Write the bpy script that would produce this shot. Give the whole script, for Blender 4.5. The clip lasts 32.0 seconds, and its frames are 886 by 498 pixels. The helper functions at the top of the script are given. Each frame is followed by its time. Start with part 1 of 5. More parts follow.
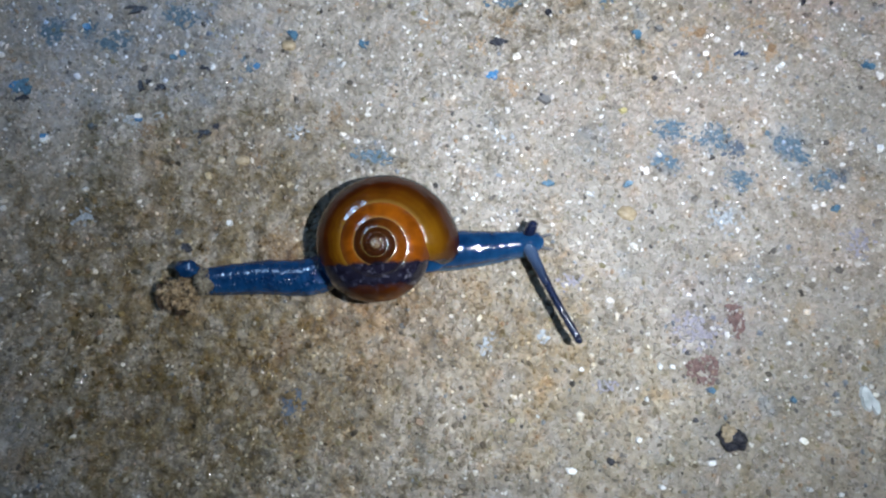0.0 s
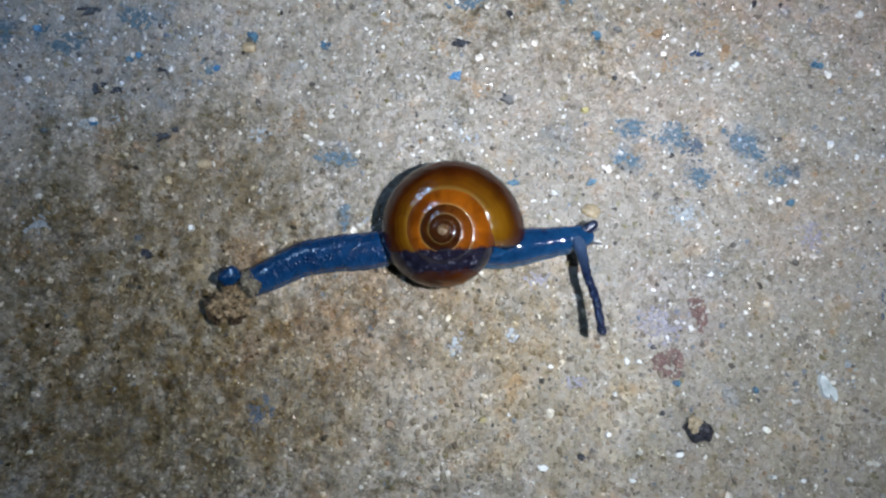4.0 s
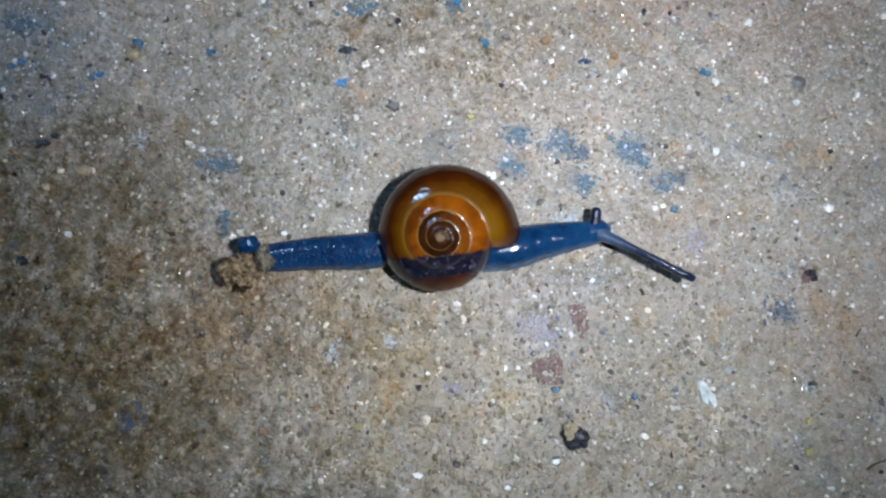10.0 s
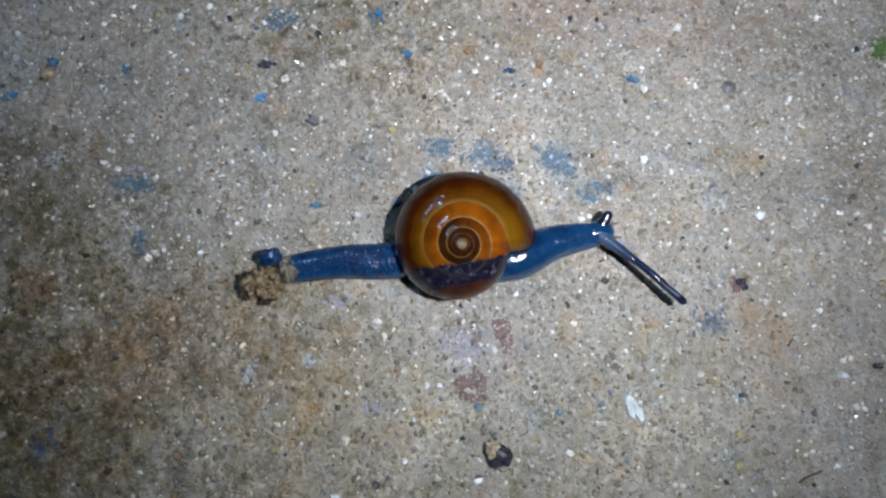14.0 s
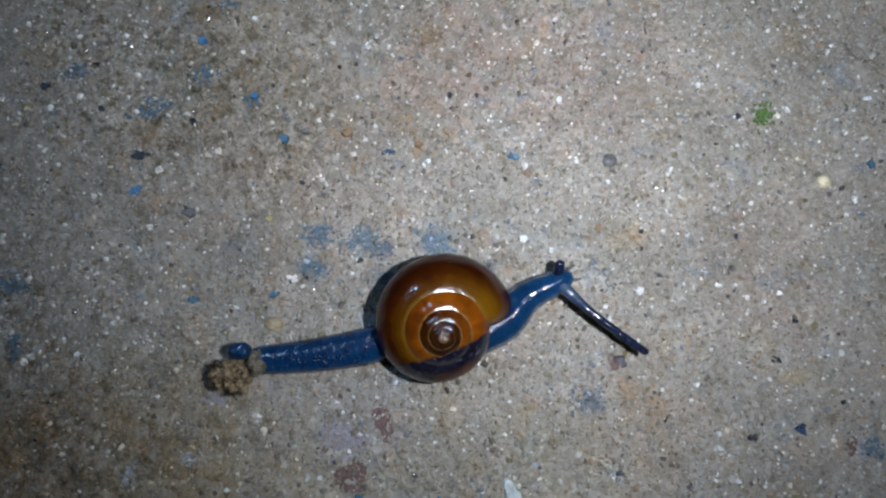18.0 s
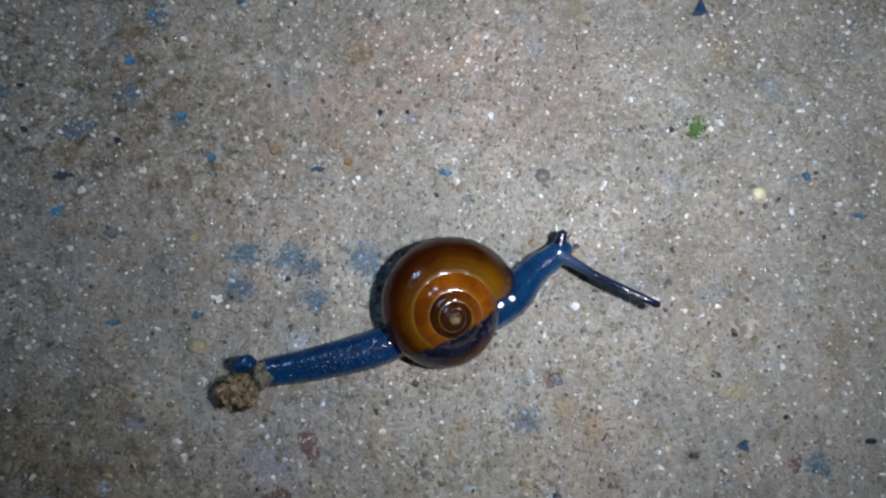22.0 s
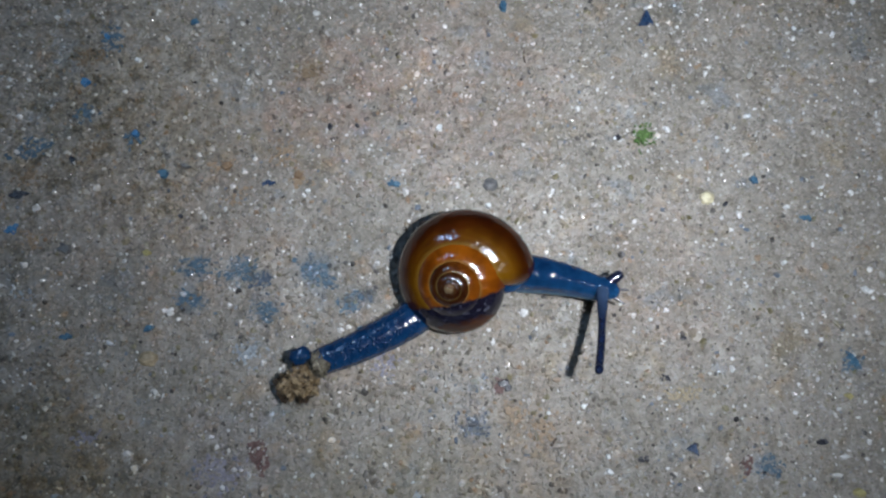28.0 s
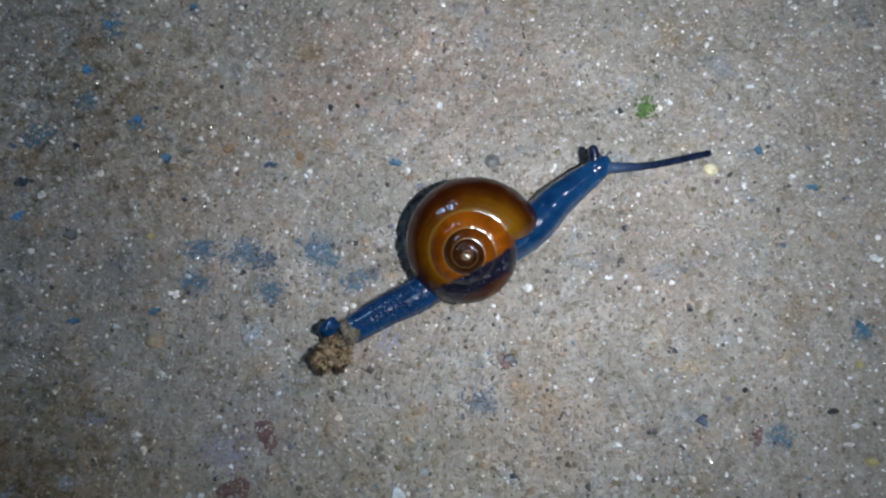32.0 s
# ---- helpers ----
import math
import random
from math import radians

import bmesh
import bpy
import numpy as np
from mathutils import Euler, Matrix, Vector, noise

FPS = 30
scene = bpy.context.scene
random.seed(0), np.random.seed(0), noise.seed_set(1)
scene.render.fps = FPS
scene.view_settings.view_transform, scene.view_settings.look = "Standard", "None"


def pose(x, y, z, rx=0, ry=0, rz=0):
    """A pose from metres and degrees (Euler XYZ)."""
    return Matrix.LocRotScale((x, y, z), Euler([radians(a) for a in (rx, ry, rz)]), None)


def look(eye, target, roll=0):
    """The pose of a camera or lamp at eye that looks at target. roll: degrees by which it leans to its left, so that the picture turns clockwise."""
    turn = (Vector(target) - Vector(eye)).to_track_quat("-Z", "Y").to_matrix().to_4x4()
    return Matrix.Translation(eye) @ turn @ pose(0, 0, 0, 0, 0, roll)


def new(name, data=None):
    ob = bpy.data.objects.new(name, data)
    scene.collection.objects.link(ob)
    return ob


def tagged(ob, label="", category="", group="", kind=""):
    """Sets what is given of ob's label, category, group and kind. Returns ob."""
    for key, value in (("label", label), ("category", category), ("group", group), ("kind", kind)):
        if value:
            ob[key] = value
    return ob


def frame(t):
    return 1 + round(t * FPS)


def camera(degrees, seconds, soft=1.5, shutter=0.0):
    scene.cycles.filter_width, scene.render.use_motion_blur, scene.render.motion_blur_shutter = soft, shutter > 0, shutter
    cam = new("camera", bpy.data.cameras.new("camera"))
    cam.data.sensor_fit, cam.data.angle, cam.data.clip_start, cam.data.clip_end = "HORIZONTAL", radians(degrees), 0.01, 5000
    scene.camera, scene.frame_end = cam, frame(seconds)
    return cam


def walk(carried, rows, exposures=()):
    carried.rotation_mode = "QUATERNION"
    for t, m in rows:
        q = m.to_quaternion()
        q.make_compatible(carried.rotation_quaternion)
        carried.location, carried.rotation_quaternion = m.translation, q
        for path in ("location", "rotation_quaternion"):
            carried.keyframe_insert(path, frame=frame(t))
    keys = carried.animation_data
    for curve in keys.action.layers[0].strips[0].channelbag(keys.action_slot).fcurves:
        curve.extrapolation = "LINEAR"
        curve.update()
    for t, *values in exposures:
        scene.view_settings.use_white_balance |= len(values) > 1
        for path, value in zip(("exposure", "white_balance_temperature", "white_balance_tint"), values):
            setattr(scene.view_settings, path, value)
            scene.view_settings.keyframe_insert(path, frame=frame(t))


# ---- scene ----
MM = 0.001
# The way of the hand-held camera over the floor: seconds, millimetres, degrees.
CAMERA_WAY = [
    (0, 0, 0, 84, 9.9, -0.25, 0),
    (0.5, -1.22, 0.4, 82.08, 9.36, -2.1, -1.05),
    (1, -1.36, 0.28, 81.57, 9.77, -2.88, -1.34),
    (1.5, -0.43, -1.11, 82.38, 9.98, -2.97, -1.39),
    (2, -0.13, -1.26, 82.38, 10.31, -2.58, -1.14),
    (2.5, -1.91, 0.37, 82.34, 10.05, -2.78, -1.46),
    (4.5, 0.37, -1.19, 83.92, 10.67, -3.48, -1.86),
    (5, 4.21, -1.34, 83.58, 10.6, -3.54, -2.06),
    (5.5, 5.9, -1.09, 82.92, 10.34, -3.56, -2.16),
    (6, 8.28, -2.53, 83.08, 10.89, -3.43, -1.85),
    (6.5, 8.13, -2.74, 83.45, 10.79, -3.57, -1.8),
    (7, 8.24, -2.22, 82.89, 10.54, -3.67, -1.87),
    (7.5, 8.16, -2.48, 83.2, 10.87, -3.7, -1.88),
    (8, 8.92, -2.32, 82.4, 10.81, -3.81, -2.06),
    (8.5, 9.17, -1.74, 82.6, 10.84, -3.69, -1.88),
    (9, 10.71, -1.76, 83.21, 10.78, -3.88, -2),
    (9.5, 12.11, -1.96, 83.92, 11.13, -3.95, -1.89),
    (10, 13.36, -1.38, 84.48, 11.23, -3.78, -1.87),
    (10.5, 15.12, -0.94, 83.9, 11.03, -3.46, -1.98),
    (11, 16.92, -1.84, 83.49, 11.28, -3.38, -2.04),
    (11.5, 17.36, -0.92, 83.57, 11.12, -3.05, -1.9),
    (12, 16.22, -0.38, 84.43, 11.12, -3.53, -2.05),
    (12.5, 16.75, -0.83, 85.6, 11.33, -3.68, -2.01),
    (13, 18.56, 0.39, 85.25, 11.38, -3.69, -2.32),
    (13.5, 20.5, 0.37, 84.67, 11.58, -3.83, -2.56),
    (14, 23.82, -0.01, 83.89, 11.55, -3.27, -2.92),
    (14.5, 25.56, 0.4, 84.37, 11.64, -3.6, -3.08),
    (16.5, 31.69, 6.29, 84.51, 9.76, -4.37, -4.36),
    (17, 34.34, 7.95, 83.87, 8.39, -4.37, -4.58),
    (17.5, 36.91, 11.06, 86.34, 9.11, -3.96, -4.87),
    (18, 38.42, 13.63, 87.76, 9.17, -3.97, -4.93),
    (18.5, 39.01, 12.06, 87.72, 10.15, -3.95, -5.17),
    (19, 39.51, 12, 86.94, 10.49, -3.99, -5.41),
    (19.5, 40.57, 11.22, 85.95, 10.51, -3.7, -5.58),
    (20, 41.6, 11.32, 85.79, 11.02, -4.11, -5.69),
    (20.5, 41.62, 11.2, 86.45, 11.36, -4.3, -5.71),
    (21, 42.8, 10.17, 86.9, 11.78, -4.41, -5.7),
    (21.5, 43.74, 10.26, 86.11, 11.82, -4.58, -5.8),
    (22, 46.19, 10.37, 86.13, 12.52, -4.49, -5.96),
    (22.5, 47.93, 10.47, 85.81, 12.44, -4.37, -5.94),
    (23, 49.12, 10.02, 87.04, 13.37, -4.63, -6.13),
    (23.5, 48.51, 10.16, 87.81, 13.09, -4.68, -5.94),
    (24, 49.07, 8.53, 88.44, 13.3, -4.53, -5.93),
    (24.5, 50.07, 7.33, 87.36, 13.28, -4.24, -5.95),
    (25, 50.41, 8.33, 86.86, 13.05, -4.31, -6.11),
    (25.5, 51.89, 8.02, 86.31, 12.99, -4.27, -6.23),
    (27.5, 52.89, 7.35, 86.65, 13.6, -3.68, -6.42),
    (28, 53.57, 7.87, 87.57, 14.27, -3.6, -6.96),
    (28.5, 55.04, 7.15, 88.32, 14.53, -2.67, -7.03),
    (29, 55.24, 5.6, 86.35, 14.54, -2.35, -7.27),
    (29.5, 55.9, 3.86, 88.25, 14.45, -2.36, -7.55),
    (30, 55.14, 5.62, 85.8, 14.12, -2.28, -7.45),
    (30.5, 54.63, 2.99, 86.5, 13.97, -1.97, -6.63),
    (31, 55.57, 3.17, 85.69, 14.38, -1.88, -6.82),
    (31.5, 54.12, 5.16, 86.27, 13.87, -2.41, -7.97),
    (32, 54.35, 5.17, 86.85, 14.13, -2.35, -8.02),
]

cam = camera(66.0, 32.0, soft=2.3)
walk(cam, [(t, pose(x * MM, y * MM, z * MM, a, b, c)) for t, x, y, z, a, b, c in CAMERA_WAY],
     [(0, 0.13), (4, 0.03), (13, -0.03), (17, -0.35), (32, -0.33)])

# Night: hardly any light but the torch beside the camera.
world = bpy.data.worlds.new("night")
world.use_nodes = True
scene.world = world
world.node_tree.nodes["Background"].inputs["Color"].default_value = (0.72, 0.8, 1.0, 1)
world.node_tree.nodes["Background"].inputs["Strength"].default_value = 0.01
# Unseen cool lamp added to one side for sheen on wet floor and shell.
sheen = bpy.data.lights.new("cool_side_lamp", "AREA")
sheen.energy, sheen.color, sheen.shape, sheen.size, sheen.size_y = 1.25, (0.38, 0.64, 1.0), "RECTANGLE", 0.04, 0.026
new("cool_side_lamp", sheen).matrix_world = look((-0.30, 0.37, 0.66), (0.0, 0.03, 0.0))
TORCH_GLOW = 7000.0


# ---- materials ----
class Nodes:
    """A small helper to wire a node material."""

    def __init__(self, name, rough=0.5, metal=0.0, spec=0.5):
        self.mat = bpy.data.materials.new(name)
        self.mat.use_nodes = True
        self.tree = self.mat.node_tree
        self.bsdf = self.tree.nodes["Principled BSDF"]
        self.bsdf.inputs["Roughness"].default_value = rough
        self.bsdf.inputs["Metallic"].default_value = metal
        self.bsdf.inputs["Specular IOR Level"].default_value = spec

    def add(self, kind, **sets):
        n = self.tree.nodes.new(kind)
        for k, v in sets.items():
            n.inputs[k.replace("_", " ")].default_value = v
        return n

    def wire(self, a, b):
        self.tree.links.new(a, b)

    def position(self):
        return self.add("ShaderNodeNewGeometry").outputs["Position"]

    def own(self):
        return self.add("ShaderNodeTexCoord").outputs["Object"]

    def noise(self, vec, scale, detail=3.0, rough=0.6):
        n = self.add("ShaderNodeTexNoise", Scale=scale, Detail=detail, Roughness=rough)
        self.wire(vec, n.inputs["Vector"])
        return n.outputs["Fac"]

    def cells(self, vec, scale, out="Color"):
        n = self.add("ShaderNodeTexVoronoi", Scale=scale)
        self.wire(vec, n.inputs["Vector"])
        return n.outputs[out]

    def ramp(self, fac, *stops):
        n = self.add("ShaderNodeValToRGB")
        e = n.color_ramp.elements
        while len(e) < len(stops):
            e.new(0.5)
        for i, (at, col) in enumerate(stops):
            e[i].position = at
            e[i].color = (*col, 1) if len(col) == 3 else (col[0],) * 3 + (1,)
        self.wire(fac, n.inputs["Fac"])
        return n.outputs["Color"]

    def math(self, op, a, b=None, clamp=False):
        n = self.tree.nodes.new("ShaderNodeMath")
        n.operation, n.use_clamp = op, clamp
        for i, v in enumerate((a, b)):
            if v is None:
                continue
            if isinstance(v, (int, float)):
                n.inputs[i].default_value = v
            else:
                self.wire(v, n.inputs[i])
        return n.outputs[0]

    def mix(self, fac, a, b, how="MIX"):
        n = self.tree.nodes.new("ShaderNodeMix")
        n.data_type, n.blend_type = "RGBA", how
        for i, v in ((0, fac), (6, a), (7, b)):
            if isinstance(v, (int, float)):
                n.inputs[i].default_value = v
            elif isinstance(v, tuple):
                n.inputs[i].default_value = (*v, 1)
            else:
                self.wire(v, n.inputs[i])
        return n.outputs[2]

    def near(self, vec, x, y, radius, ragged):
        """1 at the place (x, y) in millimetres, fading to 0 at the radius."""
        n = self.tree.nodes.new("ShaderNodeVectorMath")
        n.operation = "DISTANCE"
        self.wire(vec, n.inputs[0])
        n.inputs[1].default_value = (x * MM, y * MM, 0)
        d = self.math("DIVIDE", n.outputs["Value"], radius * MM)
        d = self.math("ADD", d, self.math("MULTIPLY", self.math("SUBTRACT", ragged, 0.5), 2.3))
        return self.math("SUBTRACT", 1.0, d, True)

    def bump(self, height, strength, distance):
        n = self.add("ShaderNodeBump", Strength=strength, Distance=distance)
        self.wire(height, n.inputs["Height"])
        self.wire(n.outputs["Normal"], self.bsdf.inputs["Normal"])
        self.wire(n.outputs["Normal"], self.bsdf.inputs["Coat Normal"])

    def colour(self, c):
        self.wire(c, self.bsdf.inputs["Base Color"])

    def rough(self, r):
        self.wire(r, self.bsdf.inputs["Roughness"])


# Stains of the concrete, some with light painted in: x, y, radius in millimetres, colour multiplier, strength.
STAINS_AND_LIGHT = [
    # (-44, 16) and (-22, 24) also darken the floor where torchlight falls off.
    (-30, -6, 24, (0.68, 0.58, 0.30), 0.75), (-13, 1, 15, (0.80, 0.66, 0.38), 0.55), (-44, 16, 20, (0.72, 0.68, 0.58), 0.6), (-22, 24, 14, (0.74, 0.66, 0.50), 0.5),
    (-33, 9, 31, (0.55, 0.46, 0.27), 0.95), (-4, -3, 25, (0.96, 0.84, 0.60), 0.5), (12, 4, 13, (0.98, 0.80, 0.54), 0.5), (20, -9, 20, (0.98, 0.88, 0.62), 0.6), (52, -10, 22, (1.0, 0.93, 0.72), 0.5), (-6, 8, 12, (0.85, 0.55, 0.3), 0.4),
    (28, 40, 22, (1.05, 0.84, 0.74), 0.28), (48, 53, 11, (1.08, 0.84, 0.76), 0.5), (66, 52, 18, (1.08, 0.86, 0.80), 0.45), (33, 7, 8, (0.88, 0.86, 0.98), 0.45),
    (70, 4, 11, (1.08, 0.82, 0.62), 0.3), (52, 16, 10, (1.05, 0.86, 0.72), 0.4), (22, 52, 16, (0.62, 0.60, 0.44), 0.45),
    # (-42, 42) is no stain: it paints the cool sheen into the colour.
    (-42, 42, 22, (0.82, 0.97, 1.22), 0.8), (88, 22, 12, (1.08, 0.86, 0.76), 0.35), (8, 10, 12, (0.84, 0.76, 0.54), 0.4),
    (29, 26, 2.5, (0.5, 0.68, 0.92), 0.7), (30, 30, 2.7, (0.5, 0.68, 0.92), 0.7), (35, 29, 2.8, (0.5, 0.68, 0.92), 0.7),
    (45, 28, 3.3, (0.5, 0.68, 0.92), 0.7), (49, 24, 2.2, (0.5, 0.68, 0.92), 0.7), (38, 24, 2.3, (0.5, 0.68, 0.92), 0.7),
    (-9, 27, 2.6, (0.5, 0.68, 0.92), 0.7), (-51, 44, 2.3, (0.5, 0.68, 0.92), 0.7), (-47, 44, 1.6, (0.5, 0.68, 0.92), 0.7),
    (-8, 19, 1.7, (0.5, 0.68, 0.92), 0.7), (16, 53, 1.7, (0.5, 0.68, 0.92), 0.7), (99, -3, 1.9, (0.5, 0.68, 0.92), 0.7),
    (114, 8, 1.7, (0.5, 0.68, 0.92), 0.7), (38, 28, 1.7, (0.36, 0.5, 0.72), 0.85), (51, 24, 1.6, (0.36, 0.5, 0.72), 0.85),
    (63, 6, 2.3, (0.36, 0.5, 0.72), 0.85), (-20, 15, 3.3, (0.8, 0.58, 0.36), 0.6), (-12, 5, 1.7, (0.8, 0.58, 0.36), 0.6),
    (-19, 3, 2.0, (0.8, 0.58, 0.36), 0.6),
]


def tint(n, col, vec):
    ragged = n.noise(vec, 170.0, 6.0, 0.7)
    patchy = n.ramp(n.noise(vec, 330.0, 4.0, 0.65), (0.42, (0.3,)), (0.56, (1,)))
    for x, y, r, c, k in STAINS_AND_LIGHT:
        fac = n.math("MULTIPLY", n.math("MULTIPLY", n.near(vec, x, y, r, ragged), 2.0, True), n.math("MULTIPLY", patchy, k))
        col = n.mix(fac, col, c, "MULTIPLY")
    return col


def dark_mottles(n, v):
    """Dark olive and brown mottles, a millimetre or two across."""
    mid = n.noise(v, 560.0, 4.0, 0.65)
    return n.ramp(mid, (0.34, (0.28, 0.255, 0.19)), (0.42, (0.70, 0.66, 0.56)), (0.49, (1.0, 1.0, 1.0)), (0.62, (1.06, 1.06, 1.06)), (0.72, (1.12, 1.14, 1.18)))


def mottle_shade(n, v):
    """Strength of the mottles; the second spot also paints in grazing-light shade."""
    ragged = n.noise(v, 90.0, 4.0, 0.6)
    a, b = n.near(v, -24, 0, 46, ragged), n.near(v, 13, 54, 24, ragged)
    return n.math("ADD", 0.22, n.math("MULTIPLY", n.math("MAXIMUM", a, b), 1.25), True)


def concrete_material():
    n = Nodes("sandy_concrete", 0.5, 0, 0.6)
    v = n.position()
    mottle_fac = mottle_shade(n, v)
    broad = n.noise(v, 55.0, 5.0, 0.6)
    col = n.ramp(broad, (0.3, (0.215, 0.205, 0.18)), (0.5, (0.30, 0.285, 0.258)), (0.68, (0.385, 0.365, 0.335)))
    blot = n.noise(v, 230.0, 4.0, 0.65)
    col = n.mix(0.75, col, n.ramp(blot, (0.30, (0.62, 0.58, 0.50)), (0.44, (0.98, 0.95, 0.9)), (0.56, (1.02, 1.0, 0.98)), (0.66, (1.08, 0.93, 0.78)), (0.76, (1.02, 0.78, 0.54))), "MULTIPLY")
    hue = n.noise(v, 120.0, 5.0, 0.7)
    col = n.mix(0.8, col, n.ramp(hue, (0.34, (0.78, 0.90, 1.08)), (0.42, (1.0, 1.0, 1.0)), (0.57, (1.0, 0.99, 1.0)), (0.66, (1.0, 0.90, 0.74))), "MULTIPLY")
    grit = n.cells(v, 1000.0)
    bw = n.tree.nodes.new("ShaderNodeRGBToBW")
    n.wire(grit, bw.inputs[0])
    speck = n.ramp(bw.outputs[0], (0.12, (0.5, 0.46, 0.42)), (0.4, (0.9, 0.87, 0.84)), (0.62, (1.08, 1.04, 0.99)), (0.85, (1.5, 1.5, 1.5)))
    col = n.mix(n.math("ADD", 0.22, n.math("MULTIPLY", mottle_fac, 0.4)), col, speck, "MULTIPLY")
    fine = n.noise(v, 1200.0, 3.0, 0.7)
    col = n.mix(n.math("ADD", 0.35, n.math("MULTIPLY", mottle_fac, 0.4)), col, n.ramp(fine, (0.34, (0.35,)), (0.5, (0.88,)), (0.64, (1.3,))), "MULTIPLY")
    col = n.mix(mottle_fac, col, dark_mottles(n, v), "MULTIPLY")
    col = tint(n, col, v)
    n.colour(col)
    n.rough(n.ramp(n.noise(v, 900.0, 2.0), (0.35, (0.3,)), (0.6, (0.55,))))
    n.bump(n.math("ADD", n.noise(v, 1500.0, 4.0, 0.7), n.math("MULTIPLY", n.cells(v, 1300.0, "Distance"), -0.6)), 0.75, 0.0003)
    return n.mat


def grain_material():
    n = Nodes("sand_grains", 0.4, 0, 0.9)
    v = n.position()
    r = n.add("ShaderNodeNewGeometry").outputs["Random Per Island"]
    # The white end is quartz, its share raised to paint in glints.
    col = n.ramp(r, (0.0, (0.05, 0.05, 0.052)), (0.03, (0.15, 0.14, 0.13)), (0.12, (0.27, 0.245, 0.205)), (0.34, (0.31, 0.29, 0.255)),
                 (0.55, (0.335, 0.315, 0.29)), (0.70, (0.36, 0.32, 0.285)), (0.80, (0.365, 0.345, 0.325)), (0.935, (0.39, 0.38, 0.37)), (0.955, (0.78, 0.79, 0.80)))
    col = n.mix(0.45, col, n.ramp(n.noise(v, 3000.0, 3.0), (0.3, (0.5,)), (0.65, (1.2,))), "MULTIPLY")
    col = n.mix(n.math("MULTIPLY", mottle_shade(n, v), 0.9), col, dark_mottles(n, v), "MULTIPLY")
    blot = n.noise(v, 230.0, 4.0, 0.65)
    col = n.mix(0.7, col, n.ramp(blot, (0.30, (0.58, 0.54, 0.46)), (0.44, (0.97, 0.95, 0.9)), (0.56, (1.0, 1.0, 1.0)), (0.66, (1.08, 0.93, 0.78)), (0.76, (1.02, 0.78, 0.54))), "MULTIPLY")
    hue = n.noise(v, 120.0, 5.0, 0.7)
    col = n.mix(0.8, col, n.ramp(hue, (0.34, (0.78, 0.90, 1.08)), (0.42, (1.0, 1.0, 1.0)), (0.57, (1.0, 0.99, 1.0)), (0.66, (1.0, 0.90, 0.74))), "MULTIPLY")
    # odd blue, rust and olive grains among the rest
    dice = n.add("ShaderNodeTexWhiteNoise")
    dice.noise_dimensions = "1D"
    n.wire(n.math("MULTIPLY", r, 917.0), dice.inputs["W"])
    odd = dice.outputs["Value"]
    col = n.mix(n.ramp(odd, (0.984, (0,)), (0.986, (0.75,))), col, (0.08, 0.13, 0.20))
    col = n.mix(n.ramp(odd, (0.02, (0.7,)), (0.022, (0,))), col, (0.28, 0.17, 0.085))
    col = n.mix(n.math("MULTIPLY", n.ramp(odd, (0.49, (0,)), (0.492, (1,))), n.ramp(odd, (0.53, (0.7,)), (0.532, (0,)))), col, (0.16, 0.14, 0.05))
    col = tint(n, col, v)
    n.colour(col)
    n.rough(n.ramp(odd, (0.0, (0.4,)), (0.1, (0.4,)), (0.102, (0.13,)), (0.34, (0.2,)), (0.342, (0.45,))))
    n.bump(n.noise(v, 5000.0, 3.0), 0.35, 0.0001)
    return n.mat


def stone_material(name, dark, light, rough=0.45, scale=1800.0):
    """A mottled chip, flake or pebble between two colours."""
    n = Nodes(name, rough)
    v = n.position()
    f = n.math("ADD", n.math("MULTIPLY", n.noise(v, scale, 4.0, 0.7), 0.8), n.math("MULTIPLY", n.noise(v, scale * 0.25, 2.0), 0.2))
    n.colour(n.ramp(f, (0.34, dark), (0.66, light)))
    n.rough(n.ramp(n.noise(v, scale * 1.7, 2.0), (0.3, (max(rough - 0.2, 0.08),)), (0.7, (min(rough + 0.2, 1),))))
    n.bump(n.noise(v, scale * 1.5, 4.0, 0.7), 0.5, 0.00012)
    return n.mat


